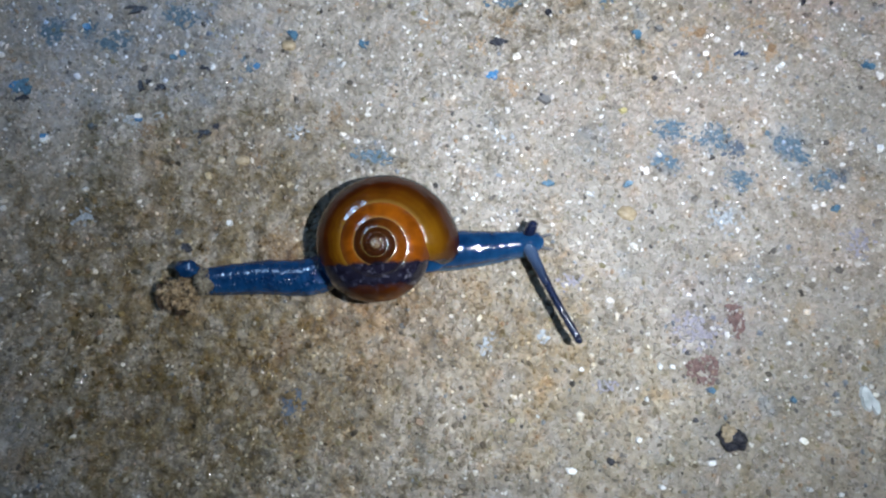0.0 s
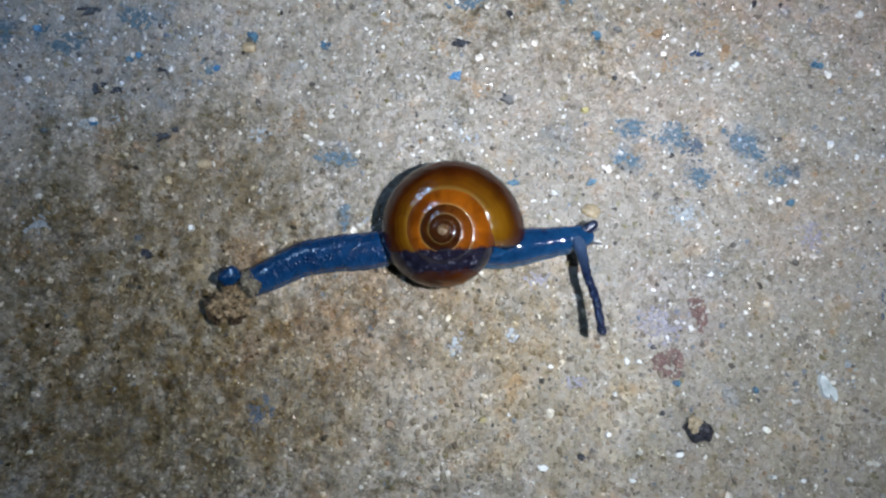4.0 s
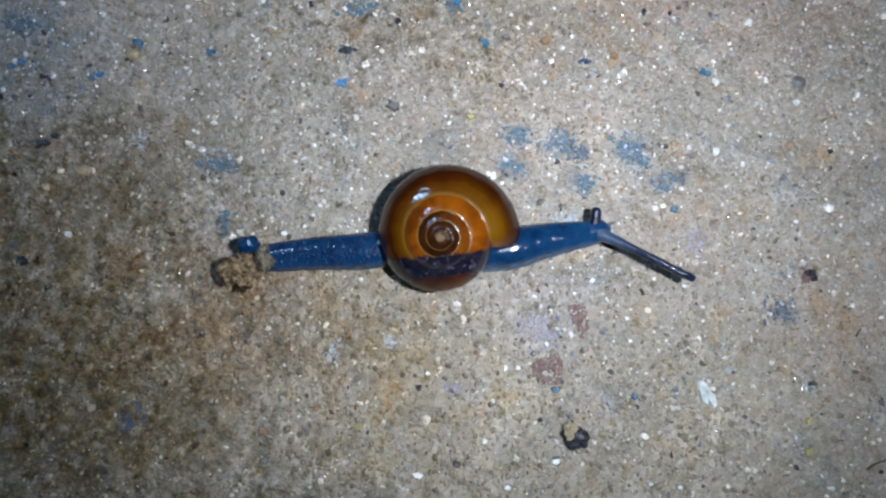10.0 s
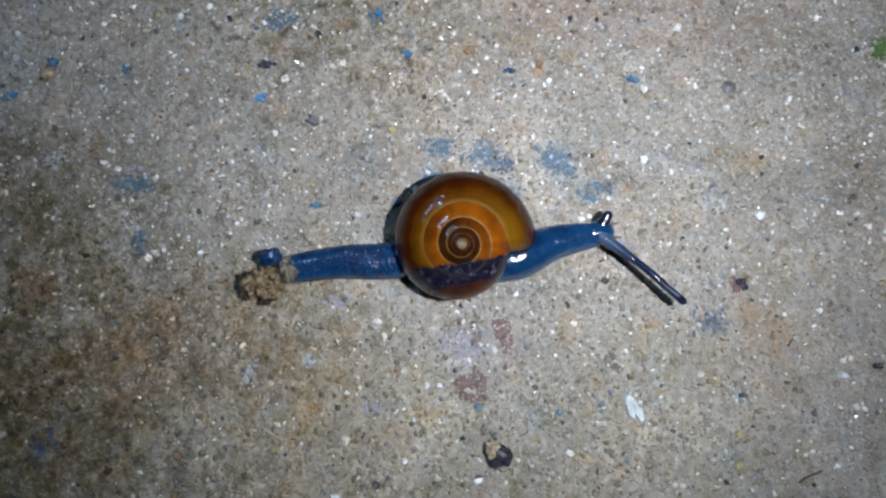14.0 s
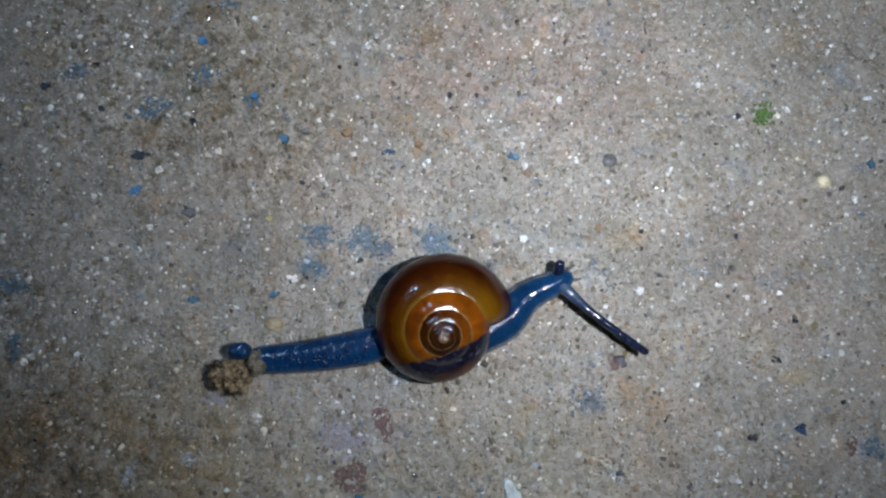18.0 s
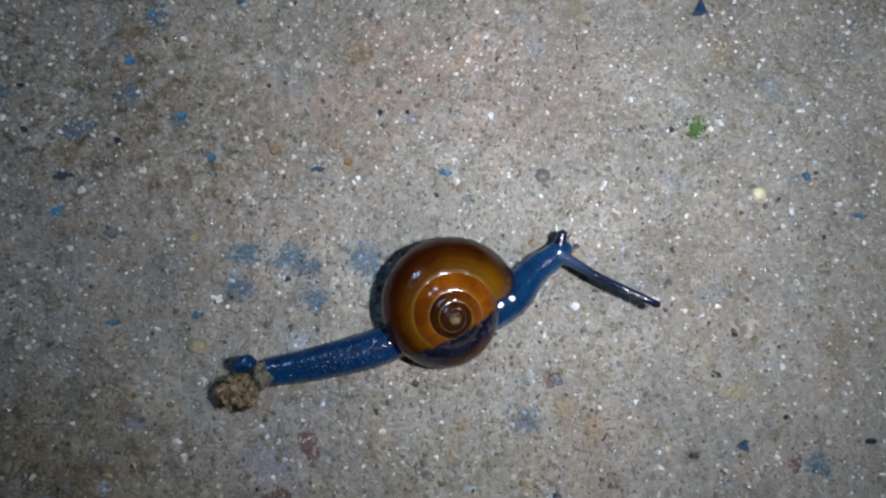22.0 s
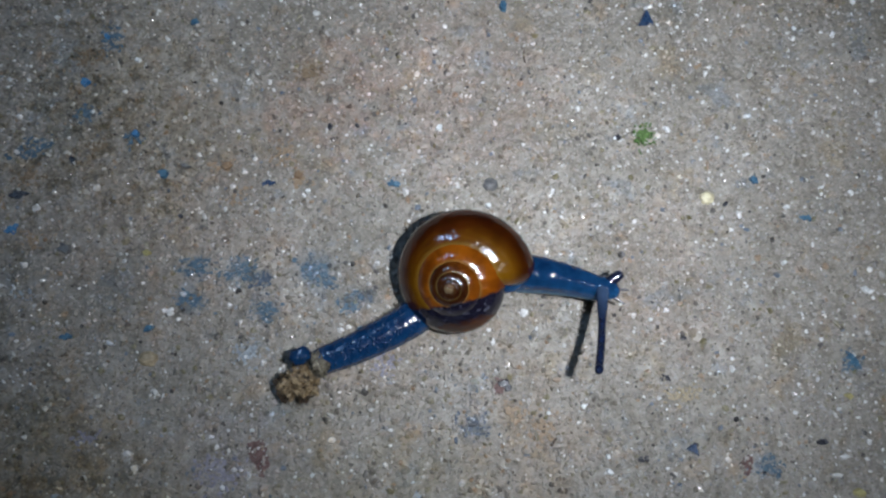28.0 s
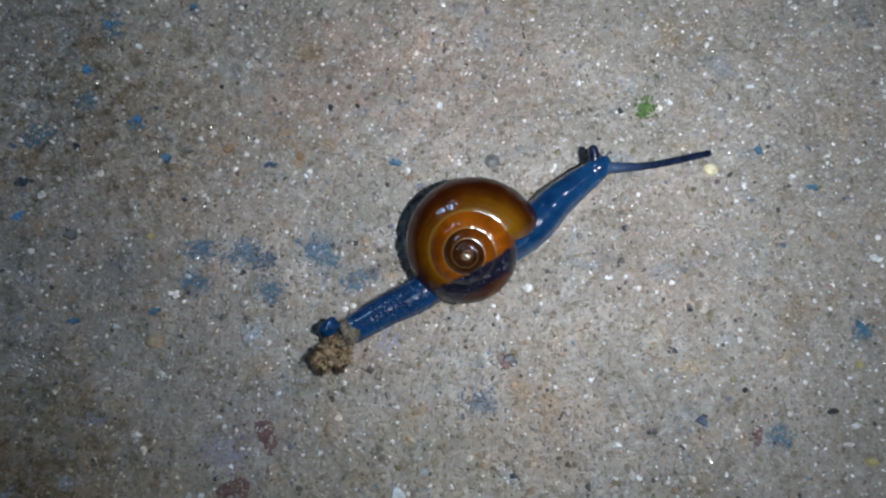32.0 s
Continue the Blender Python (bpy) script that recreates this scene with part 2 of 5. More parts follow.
def skin_material(name, dark, light, pale, rough=0.26, knob=1.0, waves=0.2, fade=None, coat=0.18):
    """Wet granular snail skin, paler low on its flanks; the grain runs on from piece to piece of the body."""
    n = Nodes(name, rough, 0, 0.0)
    xyz = n.add("ShaderNodeSeparateXYZ")
    n.wire(n.own(), xyz.inputs[0])
    run = n.add("ShaderNodeAttribute")
    run.attribute_name = "along"
    comb = n.add("ShaderNodeCombineXYZ")
    n.wire(run.outputs["Fac"], comb.inputs[0])
    n.wire(xyz.outputs["Y"], comb.inputs[1])
    n.wire(xyz.outputs["Z"], comb.inputs[2])
    v = comb.outputs[0]
    f = n.noise(v, 700.0, 4.0, 0.6)
    col = n.ramp(f, (0.32, dark), (0.7, light))
    # the back is darker than the flanks, the fringe of the foot paler
    height = n.math("ADD", n.math("MULTIPLY", xyz.outputs["Z"], 1000.0), n.math("MULTIPLY", n.math("SUBTRACT", f, 0.5), 1.2))
    col = n.mix(n.ramp(n.math("MULTIPLY", height, 0.5), (0.3, (0,)), (0.75, (0.6,))), col, tuple(c * 0.8 for c in dark))
    col = n.mix(n.math("MULTIPLY", n.math("SUBTRACT", -0.05, height), 1.3, True), col, pale)
    if fade:
        step = n.math("DIVIDE", n.math("SUBTRACT", run.outputs["Fac"], fade[0]), fade[1] - fade[0], True)
        col = n.mix(step, fade[2], col)
    n.colour(col)
    n.rough(n.ramp(n.noise(v, 1800.0, 2.0), (0.3, (rough * 0.6,)), (0.7, (rough * 1.6,))))
    # low warts with smooth skin between them
    wart = n.math("SUBTRACT", 1.0, n.math("POWER", n.math("MULTIPLY", n.cells(v, 1900.0, "Distance"), 2.4), 2.0), True)
    knobs = n.math("MULTIPLY", wart, 0.21 * knob)
    n.bump(n.math("ADD", knobs, n.math("MULTIPLY", n.noise(v, 600.0, 2.0), waves)), 1.0, 0.0004)
    n.bsdf.inputs["Coat Weight"].default_value = 1.0
    n.bsdf.inputs["Coat Roughness"].default_value = coat
    n.bsdf.inputs["Coat IOR"].default_value = 1.55
    return n.mat


def shell_material():
    n = Nodes("amber_shell", 0.5, 0, 0.0)
    v = n.own()
    turn = n.add("ShaderNodeAttribute")
    turn.attribute_name = "turn"
    side = n.add("ShaderNodeAttribute")
    side.attribute_name = "side"
    t01 = n.math("DIVIDE", n.math("ADD", turn.outputs["Fac"], n.math("MULTIPLY", n.math("SUBTRACT", n.noise(v, 140.0, 2.0), 0.5), 0.22)), 6.0)
    col = n.ramp(t01, (0.0, (0.30, 0.24, 0.14)), (0.14, (0.12, 0.065, 0.022)), (0.22, (0.036, 0.012, 0.003)), (0.62, (0.034, 0.0105, 0.002)),
                 (0.68, (0.17, 0.046, 0.0025)), (0.83, (0.21, 0.058, 0.0025)), (0.875, (0.040, 0.0105, 0.001)), (0.97, (0.040, 0.0105, 0.001)), (1.0, (0.052, 0.0155, 0.001)))
    # the last whorl is dark at its rim and golden towards the seam
    rim = n.ramp(side.outputs["Fac"], (0.0, (0.4, 0.30, 0.4)), (0.08, (0.55, 0.44, 0.5)), (0.17, (0.95, 0.88, 0.85)), (0.235, (1.35, 1.3, 1.0)), (0.27, (1.2, 1.2, 1.0)))
    last = n.math("MULTIPLY", n.math("SUBTRACT", turn.outputs["Fac"], 4.95), 8.0, True)
    col = n.mix(last, col, n.mix(1.0, col, rim, "MULTIPLY"))
    # cloudy darker and lighter patches
    col = n.mix(0.8, col, n.ramp(n.noise(v, 260.0, 4.0, 0.6), (0.34, (0.45, 0.38, 0.38)), (0.52, (1.0, 1.0, 1.0)), (0.68, (1.2, 1.15, 1.1))), "MULTIPLY")
    # growth lines run across the whorl
    lines = n.add("ShaderNodeTexNoise", Scale=1.0, Detail=3.0)
    comb = n.add("ShaderNodeCombineXYZ")
    n.wire(n.math("MULTIPLY", turn.outputs["Fac"], 30.0), comb.inputs[0])
    n.wire(n.math("MULTIPLY", side.outputs["Fac"], 3.0), comb.inputs[1])
    n.wire(comb.outputs[0], lines.inputs["Vector"])
    col = n.mix(0.65, col, n.ramp(lines.outputs["Fac"], (0.3, (0.6, 0.55, 0.5)), (0.65, (1.3, 1.3, 1.2))), "MULTIPLY")
    # the pale thread along the seam of the whorls
    seam = n.ramp(side.outputs["Fac"], (0.252, (0,)), (0.268, (1,)), (0.3, (1,)))
    col = n.mix(n.math("MULTIPLY", n.math("MULTIPLY", seam, 0.45), n.math("SUBTRACT", turn.outputs["Fac"], 2.5, True)), col, (0.22, 0.15, 0.04))
    # golden streaks along the seam towards the mouth
    streak = n.ramp(n.math("ADD", side.outputs["Fac"], n.math("MULTIPLY", n.math("SUBTRACT", n.noise(v, 500.0, 3.0), 0.5), 0.06)),
                    (0.185, (0,)), (0.2, (0.5,)), (0.213, (0.12,)), (0.23, (0.8,)), (0.242, (0.35,)), (0.255, (0.95,)), (0.29, (0.95,)))
    late = n.ramp(t01, (0.87, (0,)), (0.905, (0.85,)), (0.93, (0.6,)), (0.955, (0.35,)), (0.975, (0.4,)), (0.998, (0.65,)))
    col = n.mix(n.math("MULTIPLY", streak, late), col, (0.135, 0.062, 0.002))
    lip = n.math("MULTIPLY", n.ramp(t01, (0.972, (0,)), (0.994, (0.38,))), n.ramp(side.outputs["Fac"], (0.13, (0,)), (0.22, (1,))))
    col = n.mix(lip, col, (0.21, 0.105, 0.004))
    # the dark body seen through the thin shell below the spire
    xyz = n.add("ShaderNodeSeparateXYZ")
    n.wire(v, xyz.inputs[0])
    wob = n.math("MULTIPLY", n.math("SUBTRACT", n.noise(v, 700.0, 3.0), 0.5), 0.0012)
    low = n.math("ADD", xyz.outputs["Y"], wob)
    top = n.math("MULTIPLY", n.math("SUBTRACT", -0.0028, low), 2600.0, True)
    bottom = n.math("MULTIPLY", n.math("ADD", low, 0.0062), 1100.0, True)
    body = n.math("MULTIPLY", n.math("MULTIPLY", top, bottom), 0.985)
    shade = n.ramp(n.noise(v, 1400.0, 4.0, 0.7), (0.32, (0.002, 0.002, 0.006)), (0.54, (0.007, 0.008, 0.018)), (0.62, (0.03, 0.032, 0.05)), (0.69, (0.12, 0.12, 0.14)))
    under = n.math("MULTIPLY", n.math("SUBTRACT", -0.0064, low), 1200.0, True)
    ember = n.ramp(n.noise(v, 300.0, 2.0), (0.42, (0.1,)), (0.56, (0.8,)))
    col = n.mix(n.math("MULTIPLY", under, ember), col, (0.20, 0.062, 0.003))
    col = n.mix(body, col, shade)
    n.colour(col)
    n.rough(n.ramp(n.noise(v, 420.0, 3.0), (0.35, (0.35,)), (0.7, (0.55,))))
    n.bump(n.math("ADD", lines.outputs["Fac"], n.math("MULTIPLY", n.noise(v, 520.0, 3.0), 2.2)), 0.3, 0.0003)
    n.bsdf.inputs["Coat Weight"].default_value = 1.0
    n.bsdf.inputs["Coat Roughness"].default_value = 0.15
    n.bsdf.inputs["Coat IOR"].default_value = 1.75
    # some light passes through the thin wall
    glow = n.add("ShaderNodeBsdfTranslucent")
    glow.inputs["Color"].default_value = (0.85, 0.24, 0.10, 1)
    both = n.add("ShaderNodeMixShader")
    n.wire(n.math("MULTIPLY", n.math("SUBTRACT", 1.0, body), 0.15), both.inputs[0])
    n.wire(n.bsdf.outputs[0], both.inputs[1])
    n.wire(glow.outputs[0], both.inputs[2])
    n.wire(both.outputs[0], n.tree.nodes["Material Output"].inputs["Surface"])
    return n.mat


def soil_material(name, dark, mid, light):
    n = Nodes(name, 0.5)
    v = n.own()
    n.colour(n.ramp(n.noise(v, 1700.0, 5.0, 0.7), (0.34, dark), (0.46, mid), (0.64, light)))
    n.rough(n.ramp(n.noise(v, 2200.0, 2.0), (0.35, (0.12,)), (0.6, (0.5,))))
    n.bump(n.noise(v, 2000.0, 4.0, 0.75), 1.0, 0.0006)
    n.bsdf.inputs["Coat Weight"].default_value = 0.9
    n.bsdf.inputs["Coat Roughness"].default_value = 0.14
    return n.mat


def plain_material(name, colour, rough, metal=0.0):
    n = Nodes(name, rough, metal)
    v = n.own()
    a = tuple(c * 0.8 for c in colour)
    n.colour(n.ramp(n.noise(v, 400.0, 4.0), (0.3, a), (0.7, colour)))
    return n.mat


CONCRETE, GRAINS, SHELL = concrete_material(), grain_material(), shell_material()
SOIL = soil_material("damp_soil", (0.03, 0.02, 0.01), (0.20, 0.135, 0.07), (0.5, 0.38, 0.23))
# Darker copy of the soil: paints in shade at the clod's side and gaps.
SOIL_SHADED = soil_material("shaded_soil", (0.006, 0.004, 0.003), (0.03, 0.018, 0.010), (0.12, 0.075, 0.04))
SLIME = soil_material("slimy_soil", (0.03, 0.026, 0.018), (0.105, 0.09, 0.062), (0.32, 0.285, 0.21))
SKIN = skin_material("blue_skin", (0.001, 0.016, 0.060), (0.007, 0.060, 0.170), (0.030, 0.095, 0.16))
SKIN_NECK = skin_material("smooth_blue_skin", (0.002, 0.018, 0.062), (0.012, 0.070, 0.175), (0.085, 0.16, 0.22), 0.24, 0.16, 0.32, None, 0.1)
SKIN_FEELER = skin_material("feeler_skin", (0.003, 0.006, 0.018), (0.010, 0.018, 0.05), (0.012, 0.024, 0.06), 0.24, 0.55, 0.5, (0.0798, 0.0865, (0.045, 0.08, 0.15)))
SKIN_DARK = skin_material("dark_blue_skin", (0.002, 0.004, 0.014), (0.008, 0.014, 0.04), (0.008, 0.014, 0.04), 0.26, 0.3)
SKIN_GREY = skin_material("grey_skin", (0.05, 0.05, 0.06), (0.11, 0.11, 0.12), (0.12, 0.12, 0.13), 0.3, 0.3)
TONES = {
    "blue": stone_material("blue_paint", (0.015, 0.06, 0.12), (0.09, 0.20, 0.29), 0.4),
    # Blue paint with its cool reflection put into the colour.
    "bright": stone_material("blue_paint_with_sheen", (0.02, 0.10, 0.26), (0.10, 0.27, 0.46), 0.2),
    "deep": stone_material("deep_blue_paint", (0.006, 0.02, 0.06), (0.035, 0.075, 0.15), 0.35),
    "dark": stone_material("black_stone", (0.008, 0.009, 0.014), (0.05, 0.052, 0.065), 0.3),
    "grey": stone_material("grey_stone", (0.06, 0.06, 0.065), (0.2, 0.2, 0.2), 0.5),
    "smear": stone_material("grey_blue_paint", (0.03, 0.075, 0.12), (0.125, 0.19, 0.245), 0.5),
    "deep_smear": stone_material("dark_grey_blue_paint", (0.025, 0.045, 0.08), (0.11, 0.14, 0.18), 0.5),
    "white": stone_material("white_quartz", (0.55, 0.57, 0.57), (0.86, 0.88, 0.88), 0.25),
    "chalk": stone_material("chalky_plaster", (0.36, 0.41, 0.42), (0.66, 0.71, 0.71), 0.5, 900.0),
    "pale": stone_material("pale_lime", (0.20, 0.23, 0.26), (0.42, 0.46, 0.50), 0.5),
    "red": stone_material("dull_red_paint", (0.07, 0.036, 0.034), (0.185, 0.108, 0.096), 0.6),
    "lilac": stone_material("lilac_lime", (0.17, 0.16, 0.20), (0.34, 0.33, 0.38), 0.6),
    "rust": stone_material("rust_brown_stone", (0.15, 0.09, 0.05), (0.33, 0.225, 0.135), 0.5),
    "orange": stone_material("ochre_stain", (0.24, 0.165, 0.10), (0.38, 0.28, 0.19), 0.6),
    "umber": stone_material("umber_stain", (0.12, 0.085, 0.05), (0.27, 0.20, 0.13), 0.6),
    "tan": stone_material("tan_stone", (0.22, 0.17, 0.10), (0.46, 0.38, 0.26), 0.5),
    "cream": stone_material("cream_stone", (0.48, 0.42, 0.26), (0.80, 0.74, 0.52), 0.45),
    "yellow": stone_material("yellow_paint", (0.26, 0.215, 0.08), (0.48, 0.43, 0.20), 0.5),
    "green": stone_material("green_moss", (0.03, 0.07, 0.015), (0.14, 0.25, 0.07), 0.6),
    "bark": stone_material("dark_bark", (0.025, 0.015, 0.01), (0.09, 0.06, 0.04), 0.6),
}


# ---- building helpers ----
def mesh_of(name, bm, material, smooth=True):
    me = bpy.data.meshes.new(name)
    bm.to_mesh(me)
    bm.free()
    me.materials.append(material)
    me.polygons.foreach_set("use_smooth", [smooth] * len(me.polygons))
    return me


def part(name, bm, material, parent, label="", smooth=True):
    ob = new(name, mesh_of(name, bm, material, smooth))
    ob.parent = parent
    if label:
        ob["label"] = label
    return ob


def ring_mesh(bm, rings):
    """Closes a tube through rings of equal count; the first and last rings get caps."""
    vs = [[bm.verts.new(p) for p in ring] for ring in rings]
    for a, b in zip(vs, vs[1:]):
        n = len(a)
        for i in range(n):
            bm.faces.new((a[i], a[(i + 1) % n], b[(i + 1) % n], b[i]))
    bm.faces.new(vs[0][::-1])
    bm.faces.new(vs[-1])


def capsule(length, r0, r1, flat=0.85, around=20, start=0.0, knob=0.0, pitch=1.0, steps=4, skirt=0.0):
    """A tapered round-ended piece along x from 0 to its length (mm), a little flattened."""
    bm = bmesh.new()
    rings = []
    stations = [(-r0 * math.cos(a), r0 * math.sin(a)) for a in (0.12, 0.45, 0.8, 1.15)]
    stations += [(length * k / steps, r0 + (r1 - r0) * k / steps) for k in range(steps + 1)]
    stations += [(length + r1 * math.sin(a), r1 * math.cos(a)) for a in (0.42, 0.77, 1.12, 1.45)]
    for x, r in stations:
        ring = []
        for q in (2 * math.pi * i / around for i in range(around)):
            c, d = math.cos(q), math.sin(q)
            if skirt and d < 0:
                # the foot spreads out below the flanks
                c = math.copysign(abs(c) ** 0.4 * (1 - skirt * d), c)
            ring.append((x * MM, r * c * MM, r * flat * d * MM))
        rings.append(ring)
    ring_mesh(bm, rings)
    bmesh.ops.recalc_face_normals(bm, faces=bm.faces)
    run = bm.verts.layers.float.new("along")
    for v in bm.verts:
        v[run] = v.co.x + start * MM
        if knob:
            # warts, kept in step from piece to piece
            p = Vector((v.co.x / MM + start, v.co.y / MM, v.co.z / MM))
            out = Vector((0, v.co.y, v.co.z)).normalized()
            v.co += out * (knob * MM * noise.noise(p * pitch) + knob * 0.6 * MM * noise.noise(p * pitch * 2.1))
    return bm


def lump_mesh(sx, sy, sz, rough, seed, detail=2):
    """An irregular rounded lump, sizes in millimetres."""
    bm = bmesh.new()
    bmesh.ops.create_icosphere(bm, subdivisions=detail, radius=1.0)
    o = Vector((seed * 3.7, seed * 1.3, seed * 7.1))
    run = bm.verts.layers.float.new("along")
    for v in bm.verts:
        d = 1 + rough * noise.noise(v.co * 1.3 + o) + rough * 0.6 * noise.noise(v.co * 3.1 + o)
        v.co = Vector((v.co.x * sx * d, v.co.y * sy * d, v.co.z * sz * d)) * (0.5 * MM)
        v[run] = v.co.x
    return bm


# ---- the concrete floor ----
def axis(lo, hi, step):
    inner = np.arange(lo, hi + step / 2, step)
    out = []
    d = step
    p = 0.0
    while p < 30000:
        d *= 1.6
        p += d
        out.append(p)
    out = np.array(out)
    return np.concatenate((lo - out[::-1], inner, hi + out))


def relief(x, y):
    p = Vector((x, y, 0))
    return 0.24 * noise.noise(p * 0.95) + 0.34 * noise.noise(p * 0.36) + 0.25 * noise.noise(p * 0.06)


def build_ground():
    xs, ys = axis(-66, 140, 0.42), axis(-24, 78, 0.42)
    nx, ny = len(xs), len(ys)
    co = np.zeros((ny, nx, 3))
    co[:, :, 0], co[:, :, 1] = xs[None, :], ys[:, None]
    for j in range(ny):
        if not -24.5 <= ys[j] <= 78.5:
            continue
        for i in range(nx):
            if -66.5 <= xs[i] <= 140.5:
                co[j, i, 2] = relief(xs[i], ys[j])
    k = np.arange((ny - 1) * (nx - 1))
    a = (k // (nx - 1)) * nx + k % (nx - 1)
    quads = np.stack((a, a + 1, a + nx + 1, a + nx), 1)
    me = bpy.data.meshes.new("ground")
    me.vertices.add(nx * ny)
    me.vertices.foreach_set("co", (co * MM).ravel())
    me.loops.add(quads.size)
    me.loops.foreach_set("vertex_index", quads.ravel())
    me.polygons.add(len(quads))
    me.polygons.foreach_set("loop_start", np.arange(0, quads.size, 4))
    me.update(calc_edges=True)
    me.polygons.foreach_set("use_smooth", [True] * len(quads))
    me.materials.append(CONCRETE)
    tagged(new("ground", me), "rough grey-tan sandy concrete floor, stained and gritty", "floor", kind="structure")


def build_grains(count=112000):
    rng = np.random.default_rng(5)
    bm = bmesh.new()
    bmesh.ops.create_icosphere(bm, subdivisions=1, radius=1.0)
    base = np.array([v.co[:] for v in bm.verts])
    tris = np.array([[v.index for v in f.verts] for f in bm.faces])
    bm.free()
    nv = len(base)
    size = np.clip(rng.lognormal(-1.72, 0.44, count), 0.08, 0.5)
    at = np.stack((rng.uniform(-64, 138, count), rng.uniform(-22, 76, count)), 1)
    z = np.array([relief(x, y) for x, y in at])
    pts = base[None] * (1 + rng.uniform(-0.36, 0.36, (count, nv, 1)))
    pts = pts * (size[:, None] * rng.uniform(0.65, 1.25, (count, 3)))[:, None, :]
    q = rng.uniform(0, 2 * np.pi, count)
    c, s = np.cos(q)[:, None], np.sin(q)[:, None]
    x, y = pts[:, :, 0] * c - pts[:, :, 1] * s, pts[:, :, 0] * s + pts[:, :, 1] * c
    tip = rng.normal(0, 0.35, count)[:, None]
    zz = pts[:, :, 2] * 0.95 + x * tip
    pts = np.stack((x + at[:, 0:1], y + at[:, 1:2], zz + (z + size * rng.uniform(-0.3, 0.42, count))[:, None]), 2)
    faces = (tris[None] + (np.arange(count) * nv)[:, None, None]).reshape(-1, 3)
    me = bpy.data.meshes.new("sand_grains")
    me.vertices.add(count * nv)
    me.vertices.foreach_set("co", (pts * MM).ravel())
    me.loops.add(faces.size)
    me.loops.foreach_set("vertex_index", faces.ravel())
    me.polygons.add(len(faces))
    me.polygons.foreach_set("loop_start", np.arange(0, faces.size, 3))
    me.update(calc_edges=True)
    me.polygons.foreach_set("use_smooth", [False] * len(faces))
    me.materials.append(GRAINS)
    tagged(new("sand_grains", me), "coarse sand grains of mixed tan, white and dark colours set in the concrete", "sand", kind="stuff")


build_ground()
build_grains()


# ---- the torch, an unseen stand-in for a phone flash, that lights the floor ----
def build_torch():
    torch = new("torch")
    bm = bmesh.new()
    # an unseen cup added to narrow the beam: outer wall, rim, inner wall, floor
    prof = [(0.0, 5.5), (3.4, 5.5), (3.4, -1.9), (3.1, -2.2), (2.15, -2.2), (1.85, -2.0), (1.85, 0.3), (0.0, 0.3)]
    rings = [[bm.verts.new((r * MM * math.cos(q), r * MM * math.sin(q), z * MM)) for q in (2 * math.pi * i / 40 for i in range(40))] for r, z in prof[1:-1]]
    for u, w in zip(rings, rings[1:]):
        for i in range(40):
            bm.faces.new((u[i], u[(i + 1) % 40], w[(i + 1) % 40], w[i]))
    bm.faces.new(rings[0])
    bm.faces.new(rings[-1])
    bmesh.ops.recalc_face_normals(bm, faces=bm.faces)
    part("beam_hood", bm, plain_material("black_plastic", (0.03, 0.03, 0.032), 0.4), torch, "", False)
    bm = bmesh.new()
    bmesh.ops.create_circle(bm, cap_ends=True, segments=32, radius=0.0016)
    for f in bm.faces:
        if f.normal.z > 0:
            f.normal_flip()
    glow = Nodes("torch_glow")
    glow.bsdf.inputs["Emission Color"].default_value = (0.925, 0.985, 1.08, 1)
    glow.bsdf.inputs["Emission Strength"].default_value = TORCH_GLOW
    part("lens", bm, glow.mat, torch, "small white glowing lamp lens")
    return tagged(torch, "unseen stand-in for a phone flash, a small black torch with a white glowing lens", "torch")


TORCH = build_torch()


# ---- the snail ----
TURNS, GROWTH, R_END = 6.0, 1.62, 9.55
SPIRE_X, SPIRE_Y, APEX_Z = -0.95, -0.9, 5.4


def shell_point(turn, psi):
    """A point of the coiled shell: turns from the apex, angle round the whorl's section."""
    r = R_END * GROWTH ** (turn - TURNS)
    phi = 2 * math.pi * (TURNS - turn)
    out = 0.62 * r + 0.38 * r * math.cos(psi)
    z = -0.72 * r + (0.335 if psi < math.pi else 0.42) * r * math.sin(psi) - 0.13 * r * math.cos(psi)
    return ((SPIRE_X + out * math.cos(phi)) * MM, (SPIRE_Y + out * math.sin(phi)) * MM, (APEX_Z + z) * MM)


